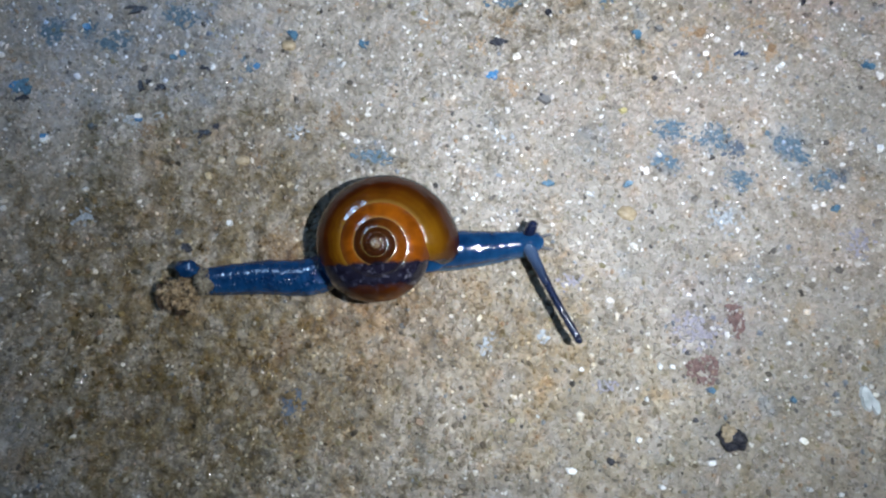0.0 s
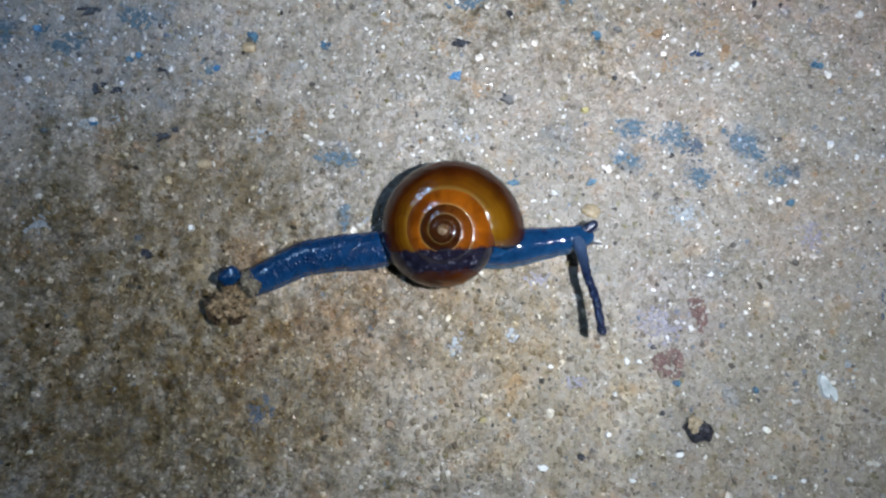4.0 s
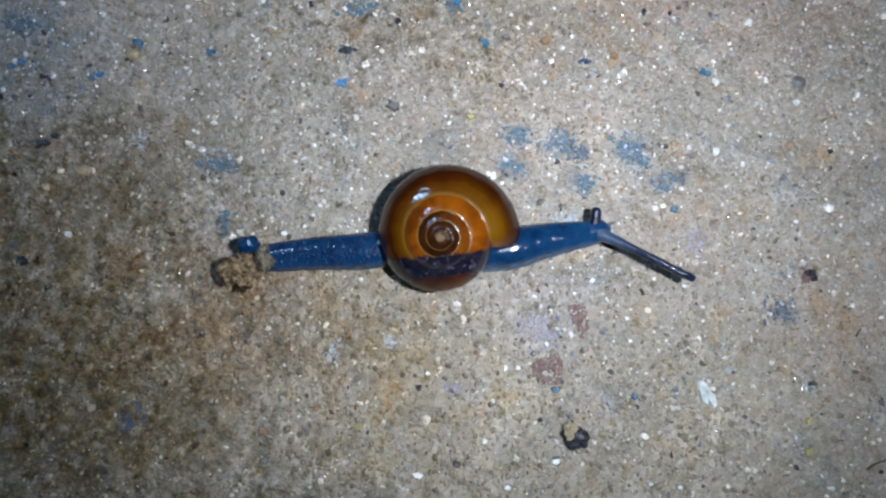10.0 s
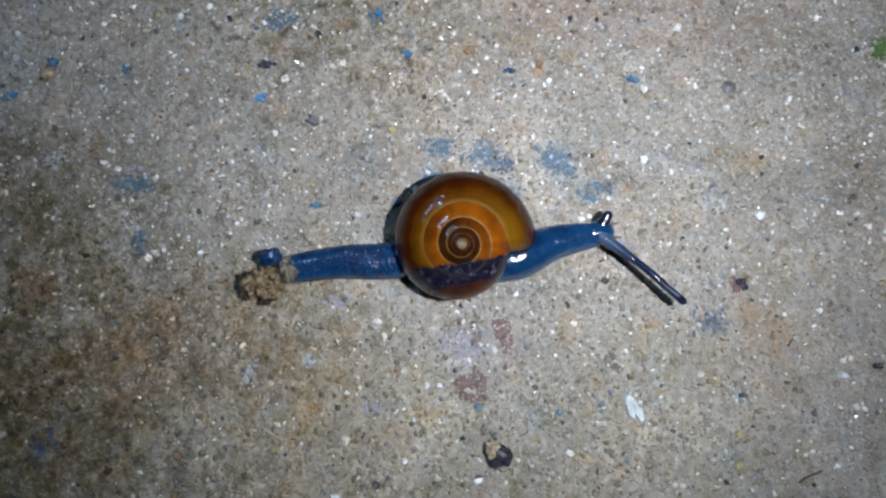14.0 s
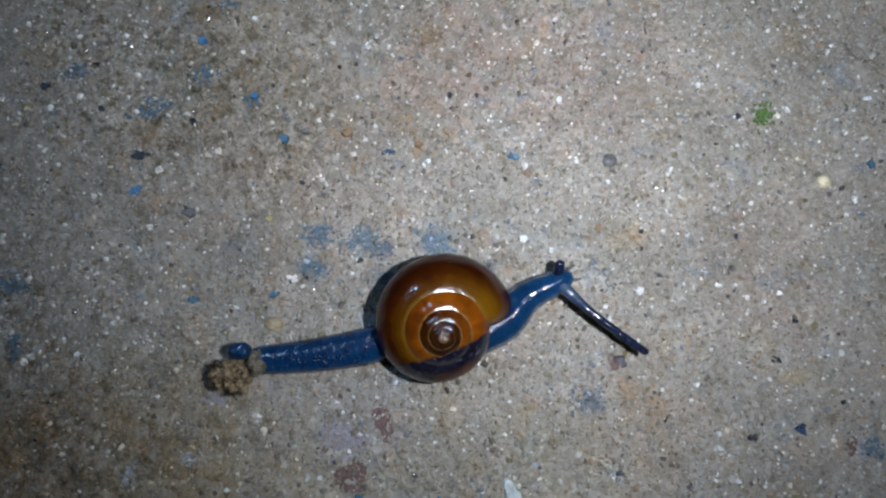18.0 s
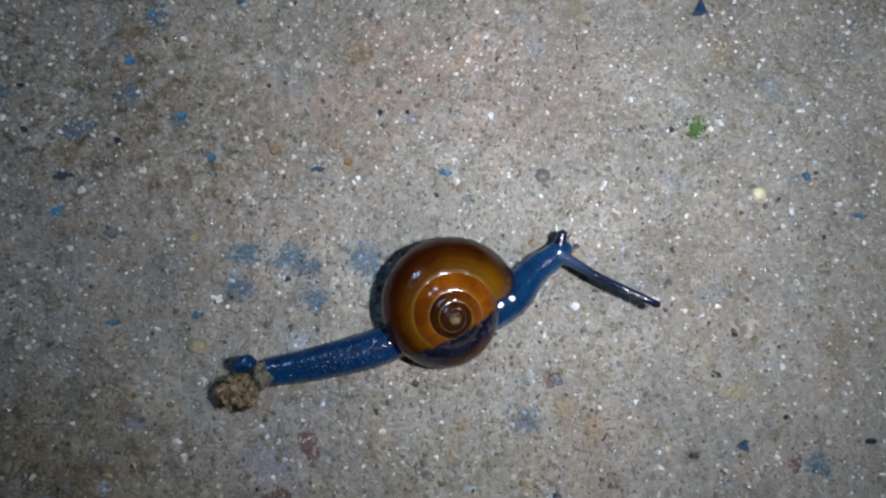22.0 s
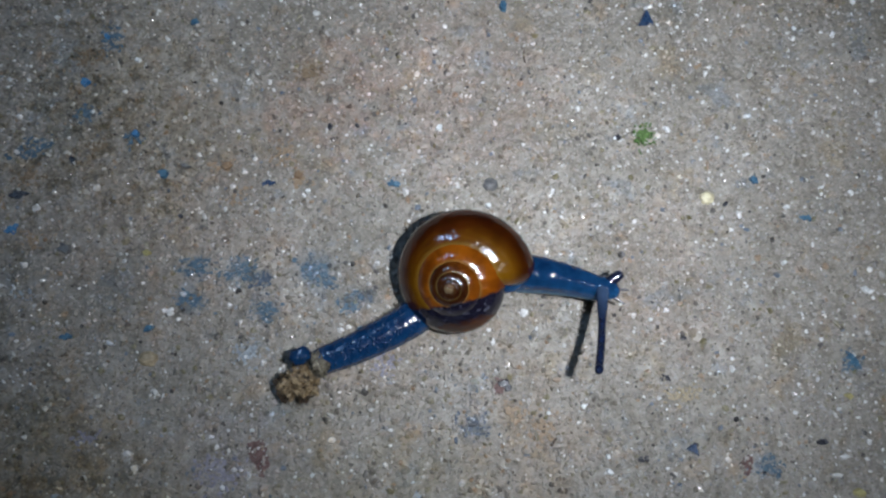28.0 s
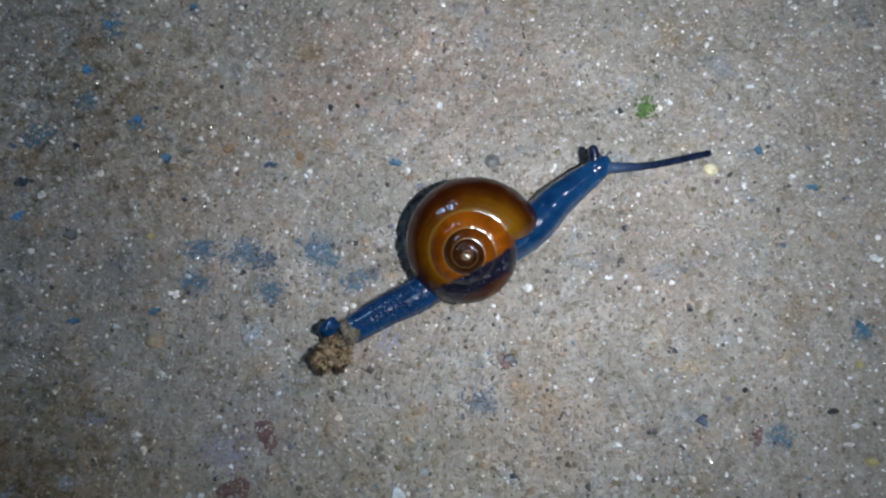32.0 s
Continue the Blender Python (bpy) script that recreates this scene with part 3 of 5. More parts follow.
def build_shell(snail):
    around, steps = 36, 220
    bm = bmesh.new()
    turn_l, side_l = bm.verts.layers.float.new("turn"), bm.verts.layers.float.new("side")
    rings = []
    for k in range(steps + 1):
        turn = TURNS * k / steps
        ring = []
        for i in range(around):
            v = bm.verts.new(shell_point(turn, 2 * math.pi * i / around))
            v[turn_l], v[side_l] = turn, i / around
            ring.append(v)
        rings.append(ring)
    for a, b in zip(rings, rings[1:]):
        for i in range(around):
            bm.faces.new((a[i], b[i], b[(i + 1) % around], a[(i + 1) % around]))
    # the mouth's edge is rounded off
    for k in range(1, 6):
        turn, small = TURNS + 0.011 * k, math.sqrt(1 - (k / 5.6) ** 2)
        mid = (Vector(shell_point(turn, 0)) + Vector(shell_point(turn, math.pi))) / 2
        ring = []
        for i in range(around):
            v = bm.verts.new(mid + (Vector(shell_point(turn, 2 * math.pi * i / around)) - mid) * small)
            v[turn_l], v[side_l] = TURNS, i / around
            ring.append(v)
        a = rings[-1]
        for i in range(around):
            bm.faces.new((a[i], ring[i], ring[(i + 1) % around], a[(i + 1) % around]))
        rings.append(ring)
    bm.faces.new(rings[0])
    bm.faces.new(rings[-1][::-1])
    tip = bmesh.ops.create_icosphere(bm, subdivisions=2, radius=0.34 * MM)["verts"]
    for v in tip:
        v.co += Vector((SPIRE_X, SPIRE_Y, APEX_Z - 0.42)) * MM
        v[turn_l], v[side_l] = 0.1, 0.1
    bmesh.ops.recalc_face_normals(bm, faces=bm.faces)
    shell = part("shell", bm, SHELL, snail, "glossy amber-brown coiled shell, dark body showing through below the spire")
    return shell


TAIL_STEP, TAIL_N = 1.5, 15
NECK_STEP, NECK_N = 1.4, 12
FEELER_N = 8


def build_snail():
    snail = tagged(new("snail"), "blue-grey snail with a glossy amber shell dragging a soil clod", "snail")
    made = {"snail": snail, "shell": build_shell(snail)}
    rt = lambda s: 1.6 + 0.55 * min(s / 12.0, 1) ** 0.8
    made["tail"] = [part("tail", capsule(TAIL_STEP * 1.05, rt(i * TAIL_STEP), rt((i + 1) * TAIL_STEP), 0.8, 48, i * TAIL_STEP, 0.05, 3.0, 10, 0.3), SKIN, snail) for i in range(TAIL_N)]
    rn = lambda s: 1.4 + 0.9 * min(s / 9.0, 1)
    made["neck"] = [part("neck", capsule(NECK_STEP * 1.05, rn(i * NECK_STEP), rn((i + 1) * NECK_STEP), 0.85, 40, 40 + i * NECK_STEP, 0.05, 1.2, 8, 0.42), SKIN_NECK, snail) for i in range(NECK_N)]
    made["foot"] = part("foot", lump_mesh(14, 6.5, 3.6, 0.1, 3, 3), SKIN, snail)
    bm = lump_mesh(6.0, 4.2, 3.2, 0.1, 7, 3)
    mantle = part("mantle", bm, SKIN_NECK, made["shell"], "dark blue collar of flesh under the shell's mouth")
    mantle.matrix_basis = pose(4.0 * MM, -2.3 * MM, -2.8 * MM, 0, 0, -12)
    # head, looking along its x
    made["head"] = part("head", lump_mesh(4.0, 3.0, 2.7, 0.08, 5, 3), SKIN_NECK, snail)
    for side in (-1, 1):
        bm = capsule(1.6, 0.23, 0.13, 1.0, 10)
        bmesh.ops.transform(bm, matrix=pose(1.4 * MM, side * 0.55 * MM, -0.8 * MM, 0, 8, side * 14), verts=bm.verts)
        part("lower_feeler", bm, SKIN_GREY, made["head"], "thin grey lower feeler")
    made["stub"] = part("short_feeler", capsule(1.8, 0.85, 0.64, 1.0, 14), SKIN_DARK, snail, "short drawn-in eye stalk")
    rf = lambda k: 0.95 - 0.48 * min(k / 3.5, 1) ** 0.7
    made["feeler"] = [part("long_feeler", capsule(2.2, rf(i), rf(i + 1), 1.0, 14, 80 + i * 1.8), SKIN_FEELER, snail) for i in range(FEELER_N)]
    made["eye"] = part("eye", lump_mesh(1.15, 1.05, 1.05, 0.05, 2), SKIN_DARK, snail, "dark eye bulb at the stalk's tip")
    # the tail's end: an upright horn and a clod of soil stuck to it
    made["horn"] = part("tail_horn", lump_mesh(2.8, 2.1, 3.0, 0.35, 8, 3), SKIN, snail, "upright blue fleshy horn of the tail")
    rng = random.Random(4)
    clod = part("soil_clod", lump_mesh(2.6, 2.2, 1.8, 0.6, 11, 3), SOIL, snail, "crumbly brown soil clod stuck to the tail")
    for k, (dx, dy, dz, sx, sy, mat, label) in enumerate((
            (-1.7, -0.6, 0.3, 3.1, 2.6, SOIL, ""), (0.0, -1.7, 0.2, 2.7, 2.4, SOIL, ""), (1.9, 0.5, 0.6, 2.0, 2.7, SLIME, "pale slimy lump of soil"),
            (-2.9, -0.4, -0.2, 1.7, 3.0, SOIL_SHADED, "dark wet lump of soil, shade painted into its colour"), (-0.9, -2.3, -0.5, 1.8, 1.5, SOIL_SHADED, "dark wet lump of soil, shade painted into its colour"))):
        bm = lump_mesh(sx, sy, min(sx, sy) * 0.85, 0.85, 71 + k, 4)
        bmesh.ops.translate(bm, verts=bm.verts, vec=Vector((dx, dy, dz)) * MM)
        part("lump", bm, mat, clod, label)
    for k in range(54):
        a, r = rng.uniform(0, 6.28), rng.uniform(0.3, 2.4)
        s = rng.choice((0.3, 0.4, 0.5, 0.7, 0.9)) * rng.uniform(0.8, 1.2)
        bm = lump_mesh(s, s * rng.uniform(0.7, 1.1), s * rng.uniform(0.6, 1), 0.7, 20 + k, 2)
        bmesh.ops.translate(bm, verts=bm.verts, vec=Vector((r * math.cos(a) * 1.1 - 0.7, r * math.sin(a) * 0.85 - 0.6, rng.uniform(-0.6, 2.4) * (1 - r / 4.2))) * MM)
        part("crumb", bm, rng.choice((SOIL, SOIL, SOIL, SOIL_SHADED)), clod)
    made["clod"] = clod
    return made


SNAIL = build_snail()


# ---- loose chips, pebbles and paint on the floor ----
LABELS = {
    "blue_chip": ("chip", "blue", "flat blue paint chip bedded in the concrete"),
    "bright_blue_chip": ("chip", "bright", "glossy blue paint chip bedded in the concrete, cool sheen painted in"),
    "dark_chip": ("chip", "dark", "small black stone chip bedded in the concrete"),
    "navy_chip": ("chip", "deep", "dark navy-blue paint chip bedded in the concrete"),
    "grey_chip": ("chip", "grey", "dull grey stone chip on the concrete"),
    "white_chip": ("chip", "white", "bright white quartz chip in the concrete"),
    "rust_chip": ("chip", "rust", "rust-brown stone chip in the concrete"),
    "yellow_chip": ("chip", "yellow", "small yellow-ochre chip in the concrete"),
    "dark_wedge": ("chip", "deep", "pointed dark blue chip lying on the concrete"),
    "cream_pebble": ("pebble", "cream", "round cream-coloured pebble on the concrete"),
    "grey_pebble": ("pebble", "grey", "round grey pebble half sunk in the concrete"),
    "tan_pebble": ("pebble", "tan", "small tan pebble half sunk in the concrete"),
    "green_bit": ("moss", "green", "small green moss scrap on the concrete"),
    "splinter": ("splinter", "bark", "thin dark plant splinter on the concrete"),
    "dark_splinter": ("splinter", "bark", "short dark plant splinter on the concrete"),
    # Some smears are old paint; upper-left ones paint in the cool sheen.
    "blue_smear": ("paint smear", "smear", "broken blue smear on the concrete, of old paint and painted-in sheen"),
    "dark_blue_smear": ("paint smear", "deep_smear", "broken smear of dark blue paint on the concrete"),
    "pale_smear": ("lime smear", "pale", "pale bluish lime smear on the concrete"),
    "lilac_smear": ("lime smear", "lilac", "faint lilac lime patch on the concrete"),
    "cream_smear": ("lime smear", "tan", "faint cream patch on the concrete"),
    "red_stain": ("stain", "red", "dull red-brown flaky stain on the concrete"),
    "rust_stain": ("stain", "umber", "rust-brown flaky stain on the concrete"),
    "orange_stain": ("stain", "orange", "ochre flaky stain on the concrete"),
}
SEED = [100]


def flake(bm, x, y, z, sx, sy, sz, turn, rng, sides=7):
    """A thin irregular flake with bevelled upper rim."""
    low, up = [], []
    for i in range(sides):
        a = 2 * math.pi * i / sides + rng.uniform(-0.25, 0.25)
        r = rng.uniform(0.65, 1.1)
        p = Vector((math.cos(a) * r * sx / 2, math.sin(a) * r * sy / 2))
        c, s = math.cos(turn), math.sin(turn)
        px, py = p.x * c - p.y * s, p.x * s + p.y * c
        low.append(bm.verts.new(((x + px) * MM, (y + py) * MM, (z - sz) * MM)))
        up.append(bm.verts.new(((x + px * 0.8) * MM, (y + py * 0.8) * MM, (z + sz * rng.uniform(0.5, 1.0)) * MM)))
    bm.faces.new(up)
    bm.faces.new(low[::-1])
    for i in range(sides):
        j = (i + 1) % sides
        bm.faces.new((low[i], low[j], up[j], up[i]))


def scatter(kind, places):
    """Things of one kind on the floor: x, y, width, depth in millimetres and their turn in degrees."""
    category, tone, label = LABELS[kind]
    for x, y, w, d, turn in places:
        SEED[0] += 1
        rng = random.Random(SEED[0])
        z = relief(x, y)
        q = radians(turn)
        if category in ("paint smear", "lime smear", "stain"):
            bm = bmesh.new()
            for k in range(int(12 + 5.5 * w * d)):
                if kind == "red_stain":
                    b, far = rng.uniform(0, 6.28), math.sqrt(rng.random())
                    far *= 0.44 + 0.22 * noise.noise(Vector((math.cos(b) * 1.3, math.sin(b) * 1.3, x)))
                    u, v = far * w * math.cos(b), far * d * math.sin(b)
                else:
                    u, v = rng.gauss(0, 0.25) * w, rng.gauss(0, 0.25) * d
                px, py = x + u * math.cos(q) - v * math.sin(q), y + u * math.sin(q) + v * math.cos(q)
                s = rng.uniform(0.5, 1.3) if kind == "red_stain" else rng.uniform(0.25, 0.95)
                lean = q + rng.gauss(0, 0.25) if "blue" in kind and w > 1.5 * d else rng.uniform(0, 3)
                flake(bm, px, py, relief(px, py) + 0.05, s * (1.35 if "blue" in kind else 1.0), s * rng.uniform(0.4, 0.85), 0.08, lean, rng, 6)
        elif category == "chip":
            bm = bmesh.new()
            if kind == "dark_wedge":
                flake(bm, x, y, z + 0.3, w * 1.25, d * 0.75, 0.4, q, rng, 3)
            elif w > 1.9 and kind in ("blue_chip", "bright_blue_chip", "dark_chip", "navy_chip"):
                for k in range(5):
                    u, v = rng.uniform(-0.28, 0.28) * w, rng.uniform(-0.26, 0.26) * d
                    flake(bm, x + u * math.cos(q) - v * math.sin(q), y + u * math.sin(q) + v * math.cos(q), z + rng.uniform(0.08, 0.2), w * rng.uniform(0.35, 0.75), d * rng.uniform(0.35, 0.7),
                          0.2, q + rng.uniform(-0.7, 0.7), rng, rng.choice((4, 5, 6)))
            else:
                k = 0.8 if kind == "white_chip" else 0.95
                flake(bm, x, y, z + 0.25, w * k, d * k, 0.3, q, rng, rng.choice((5, 6, 7)))
        elif category == "splinter":
            bm = capsule(max(w, d) * 0.9, 0.15, 0.08, 1.0, 8)
            for v in bm.verts:
                v.co.y += 0.12 * MM * math.sin(v.co.x / MM * 1.7)
            bmesh.ops.transform(bm, matrix=pose(x * MM, y * MM, (z + 0.28) * MM, 0, 0, turn if w > d else turn + 70), verts=bm.verts)
        elif category == "moss":
            bm = bmesh.new()
            for k in range(110):
                u, v = rng.gauss(0, 0.21) * w, rng.gauss(0, 0.21) * d
                flake(bm, x + u * math.cos(q) - v * math.sin(q), y + u * math.sin(q) + v * math.cos(q), z + rng.uniform(0.2, 0.7), 0.55, 0.3, 0.12, rng.uniform(0, 3), rng, 5)
        else:
            bm = lump_mesh(w * 1.1, d * 1.1, min(w, d) * 0.8, 0.2, SEED[0], 3)
            bmesh.ops.transform(bm, matrix=pose(x * MM, y * MM, (z + 0.12) * MM, 0, 0, turn), verts=bm.verts)
        name = kind
        ob = new(name, mesh_of(name, bm, TONES[tone], category == "pebble"))
        tagged(ob, label, category, kind.replace("_", " ") + "s on the floor")


scatter("blue_chip", [
    (56.2, 39.1, 2.2, 1.4, -20), (13.7, 23.0, 2.0, 1.3, -5), (23.8, 23.0, 1.8, 1.3, 20),
    (49.9, 19.9, 1.5, 1.2, 0), (25.9, 43.5, 1.8, 1.6, 0), (-54.3, 35.6, 4.0, 2.6, 10),
    (32.7, -2.7, 1.5, 1.2, 0), (106.4, 34.6, 1.7, 2.0, 25), (42.5, -3.8, 1.0, 1.3, 28),
    (113.7, 8.5, 2.0, 3.1, -6), (30.9, 65.8, 1.6, 1.4, -6), (74.9, 64.8, 1.6, 2.6, -6),
    (112.5, 28.6, 2.1, 1.6, -38), (-34.9, 40.2, 1.5, 1.2, -2), (-19.8, 43.3, 2.4, 1.6, -2),
    (-10.0, 42.0, 2.1, 1.4, -2),
])
scatter("dark_chip", [
    (7.5, 42.4, 2.7, 1.6, -25), (14.4, 46.7, 1.1, 1.3, 30), (-31.8, 14.8, 2.0, 1.4, 0),
    (30.1, 1.8, 0.7, 0.9, 0), (30.6, -6.2, 0.9, 0.9, 0), (20.2, -10.9, 1.3, 1.3, 0),
    (88.4, 9.1, 2.1, 1.3, -25), (-4.1, 52.3, 1.9, 1.4, -5), (48.3, 48.0, 0.9, 0.9, -5),
    (91.7, 14.0, 1.0, 0.8, -5), (72.4, 27.6, 0.8, 0.8, -5), (65.6, -3.0, 1.5, 1.1, -2),
    (67.2, 10.8, 2.3, 2.1, -2), (107.0, -1.1, 1.7, 1.4, -6), (83.3, -0.3, 2.2, 1.1, 4),
    (88.2, 42.9, 1.0, 1.2, 34), (101.4, 31.5, 0.8, 1.4, -48), (-40.2, 47.1, 3.9, 1.6, -2),
])
scatter("dark_chip", [
    (-30.2, 29.6, 2.4, 1.3, 18), (-36.4, 36.0, 2.0, 1.2, -2), (-30.5, 38.5, 2.1, 1.0, -12),
    (28.0, 37.4, 1.1, 0.9, -6), (52.0, 47.9, 0.9, 0.8, -6),
])
scatter("navy_chip", [
    (39.7, 40.9, 2.2, 1.3, 0),
])
# Chips that catch the cool sheen, painted brighter than their own blue.
scatter("bright_blue_chip", [
    (6.8, 38.0, 2.9, 2.5, 30),
    (-55.0, 36.1, 2.8, 2.4, 10), (-46.6, 44.3, 1.7, 1.4, 0), (-33.7, 40.6, 1.5, 1.2, 20),
    (-50.8, 29.1, 1.5, 1.5, 0), (-24.0, 38.9, 1.6, 1.2, 40), (16.0, 57.8, 1.5, 1.6, 0),
    (22.5, 49.6, 1.2, 1.6, 0), (18.9, 64.5, 1.3, 1.5, 10), (-38.9, 31.7, 1.4, 1.0, 0),
])
# Smears put where cool sheen tints the upper-left floor.
scatter("blue_smear", [
    (-51.1, 43.7, 3.4, 3.0, 80), (-35.4, 46.6, 3.4, 2.6, 0), (-43.2, 42.0, 2.4, 2.0, 0),
    (19.5, 64.1, 2.6, 3.6, 0), (9.3, 48.8, 5.2, 2.4, 20), (-0.7, 54.2, 4.0, 2.2, 10),
])
scatter("orange_stain", [
    (-1.8, 45.2, 2.4, 2.4, 0), (4.9, 42.0, 2.2, 2.2, 0), (8.8, 44.7, 2.2, 2.0, 0),
    (9.3, 36.3, 2.4, 2.6, 0), (33.7, 43.8, 3.0, 1.8, 0), (43.9, 41.0, 2.4, 2.2, 0),
    (42.0, 44.8, 2.6, 3.2, 0), (35.4, 39.4, 3.4, 2.2, 10),
])
scatter("rust_stain", [
    (16.2, 61.8, 4.4, 3.2, 0), (17.7, 48.2, 2.8, 2.2, 20), (8.9, 44.9, 3.4, 3.0, 0),
    (46.1, 56.7, 4.8, 3.0, 10), (-37.3, 29.8, 3.2, 2.6, 0), (-13.6, 32.2, 2.4, 2.6, 0),
    (-23.4, 26.0, 2.6, 2.0, 0),
])
scatter("dark_chip", [
    (7.9, 42.5, 2.6, 1.6, 15), (13.7, 34.6, 2.2, 1.2, -15), (2.9, 49.0, 1.0, 1.0, 0),
    (14.5, 46.5, 1.0, 1.3, 0), (48.4, 48.3, 0.8, 0.8, 0), (-54.4, 34.4, 2.6, 0.9, 20),
    (-38.5, 36.3, 2.0, 1.6, 0), (-28.8, 30.5, 1.4, 1.2, 0),
])
scatter("grey_chip", [
    (13.7, 34.4, 2.6, 1.7, -20), (-4.6, 5.1, 1.0, 1.0, 0), (28.9, 44.3, 2.2, 0.8, -11),
])
scatter("blue_smear", [
    (29.0, 26.1, 4.8, 2.0, -25), (30.0, 30.5, 4.7, 2.7, 10), (35.4, 29.2, 4.8, 3.2, 0),
    (45.1, 27.9, 5.8, 3.3, -35), (49.1, 23.5, 3.7, 2.5, 20), (38.3, 23.7, 3.9, 2.4, 0),
    (-8.6, 26.8, 5.3, 1.8, -12), (-51.0, 43.8, 3.0, 3.6, 0), (-46.6, 44.5, 2.5, 2.1, 0),
    (-7.7, 19.0, 1.1, 3.5, 3), (16.0, 53.1, 2.9, 2.0, -6), (99.4, -3.2, 3.0, 2.5, -6),
    (113.8, 8.4, 2.4, 2.6, -8), (-42.3, 42.6, 4.4, 2.6, -2), (-33.8, 45.7, 3.4, 2.6, -2),
    (-25.0, 38.7, 2.1, 2.4, -2), (22.1, 49.0, 2.5, 1.8, -6),
])
scatter("dark_blue_smear", [
    (38.0, 27.5, 2.4, 2.6, 0), (50.7, 24.1, 2.5, 1.2, 10), (62.6, 6.4, 3.9, 2.7, -15),
    (-17.6, -4.1, 2.6, 3.1, -42),
])
scatter("white_chip", [
    (-50.7, 28.9, 1.7, 1.9, 0), (-39.0, 32.0, 1.9, 1.1, -10), (15.5, -12.0, 2.0, 1.7, 10),
    (26.7, 0.2, 1.0, 1.6, 0), (28.2, 0.1, 1.2, 1.0, 0), (32.2, -11.1, 2.3, 1.1, 10),
    (17.1, -0.2, 1.0, 1.0, 0), (23.7, -8.4, 1.3, 1.0, 30), (44.8, 39.1, 1.4, 1.2, -5),
    (68.6, 34.6, 1.3, 1.1, -5), (40.0, 37.0, 0.9, 0.9, -5), (-0.4, 17.6, 1.6, 1.2, -2),
    (63.3, 46.6, 1.6, 1.6, 28), (78.9, -1.2, 1.2, 1.6, 38), (-26.4, 17.9, 1.2, 1.1, -2),
    (4.1, 21.0, 1.0, 0.9, -2), (77.0, 7.0, 1.1, 1.1, -6), (72.5, 6.7, 1.0, 1.0, -6),
])
scatter("white_chip", [
    (110.2, 30.3, 1.6, 1.1, -26), (87.8, 16.9, 0.9, 0.9, -6), (23.0, 60.5, 1.4, 1.2, -6),
    (118.3, 17.6, 1.8, 1.3, -28), (26.2, -13.8, 1.4, 1.0, -2), (47.0, -14.6, 1.1, 0.9, -2),
    (43.5, -14.1, 1.1, 0.8, -2), (53.0, -14.8, 1.0, 1.0, -2), (11.7, -5.7, 0.7, 0.8, -2),
    (35.8, 9.1, 0.9, 0.7, -2), (24.9, -3.7, 0.9, 1.0, -2), (42.6, 3.0, 0.9, 0.9, 28),
    (79.1, 0.6, 0.9, 1.1, -6), (84.2, 19.5, 0.9, 0.9, -6), (80.6, -5.4, 1.4, 1.1, -6),
    (107.9, 22.5, 1.0, 0.9, -6),
])
scatter("pale_smear", [
    (-44.8, 18.7, 2.9, 1.8, 0), (-18.3, 29.8, 2.6, 2.0, -20), (8.7, 29.0, 2.8, 1.3, -10),
    (5.6, 2.8, 1.8, 2.8, 0), (12.7, 3.9, 1.7, 1.8, 0), (55.0, -1.5, 1.4, 2.6, -2),
    (65.2, -3.1, 1.3, 1.7, -8), (35.8, 18.6, 4.5, 3.0, -8), (-39.9, 31.8, 2.8, 1.3, -2),
    (-36.1, 32.0, 1.8, 1.1, -2),
])
scatter("tan_pebble", [
    (-25.2, 26.1, 1.7, 1.2, 0), (-19.9, 41.7, 1.9, 1.4, -2), (23.6, 19.2, 2.3, 1.7, -8),
])
scatter("red_stain", [
    (32.0, -0.2, 4.0, 4.2, 20), (36.5, 6.1, 2.6, 4.7, 10), (66.7, 10.8, 1.9, 1.9, -6),
    (96.8, -2.7, 1.2, 2.2, -6),
])
scatter("lilac_smear", [
    (31.6, 4.5, 7.1, 4.5, 0), (20.2, -2.2, 3.6, 1.6, 5), (16.1, 10.6, 2.4, 2.4, -8),
    (52.6, 15.6, 3.6, 4.3, -8),
])
scatter("yellow_chip", [
    (8.6, -6.2, 1.7, 1.0, 0), (63.7, -11.1, 1.6, 1.6, -2), (64.3, -7.5, 1.4, 1.0, -2),
    (111.9, 4.0, 1.8, 1.2, -6), (110.2, -7.7, 1.7, 1.6, -8), (23.7, 32.8, 1.6, 1.1, -6),
])
scatter("green_bit", [
    (91.8, 42.6, 3.0, 3.9, -25),
])
scatter("cream_pebble", [
    (99.0, 32.7, 1.9, 1.7, -5),
])
scatter("dark_wedge", [
    (90.0, 0.2, 2.2, 2.5, -55), (95.8, 60.9, 3.1, 3.5, 74),
])
scatter("dark_splinter", [
    (76.8, 55.6, 0.7, 2.4, 15),
])
scatter("grey_pebble", [
    (69.3, 37.6, 1.9, 1.7, -5),
])
scatter("rust_chip", [
    (34.4, 43.7, 2.1, 1.4, -5), (-2.5, -6.4, 1.6, 1.3, -2), (43.5, 41.6, 1.9, 1.4, -6),
])
scatter("splinter", [
    (72.2, 2.8, 1.8, 0.7, 43), (71.1, -13.5, 3.5, 0.7, 23),
])
scatter("rust_stain", [
    (-20.0, 14.8, 3.9, 5.5, -2), (-11.7, 5.4, 1.8, 3.0, 18), (-18.6, 3.2, 2.8, 3.1, -2),
])
scatter("cream_smear", [
    (90.5, 7.0, 5.3, 2.7, -6),
])
scatter("orange_stain", [
    (68.2, 7.1, 3.0, 3.7, 34), (71.1, 4.8, 3.7, 4.5, -6),
])


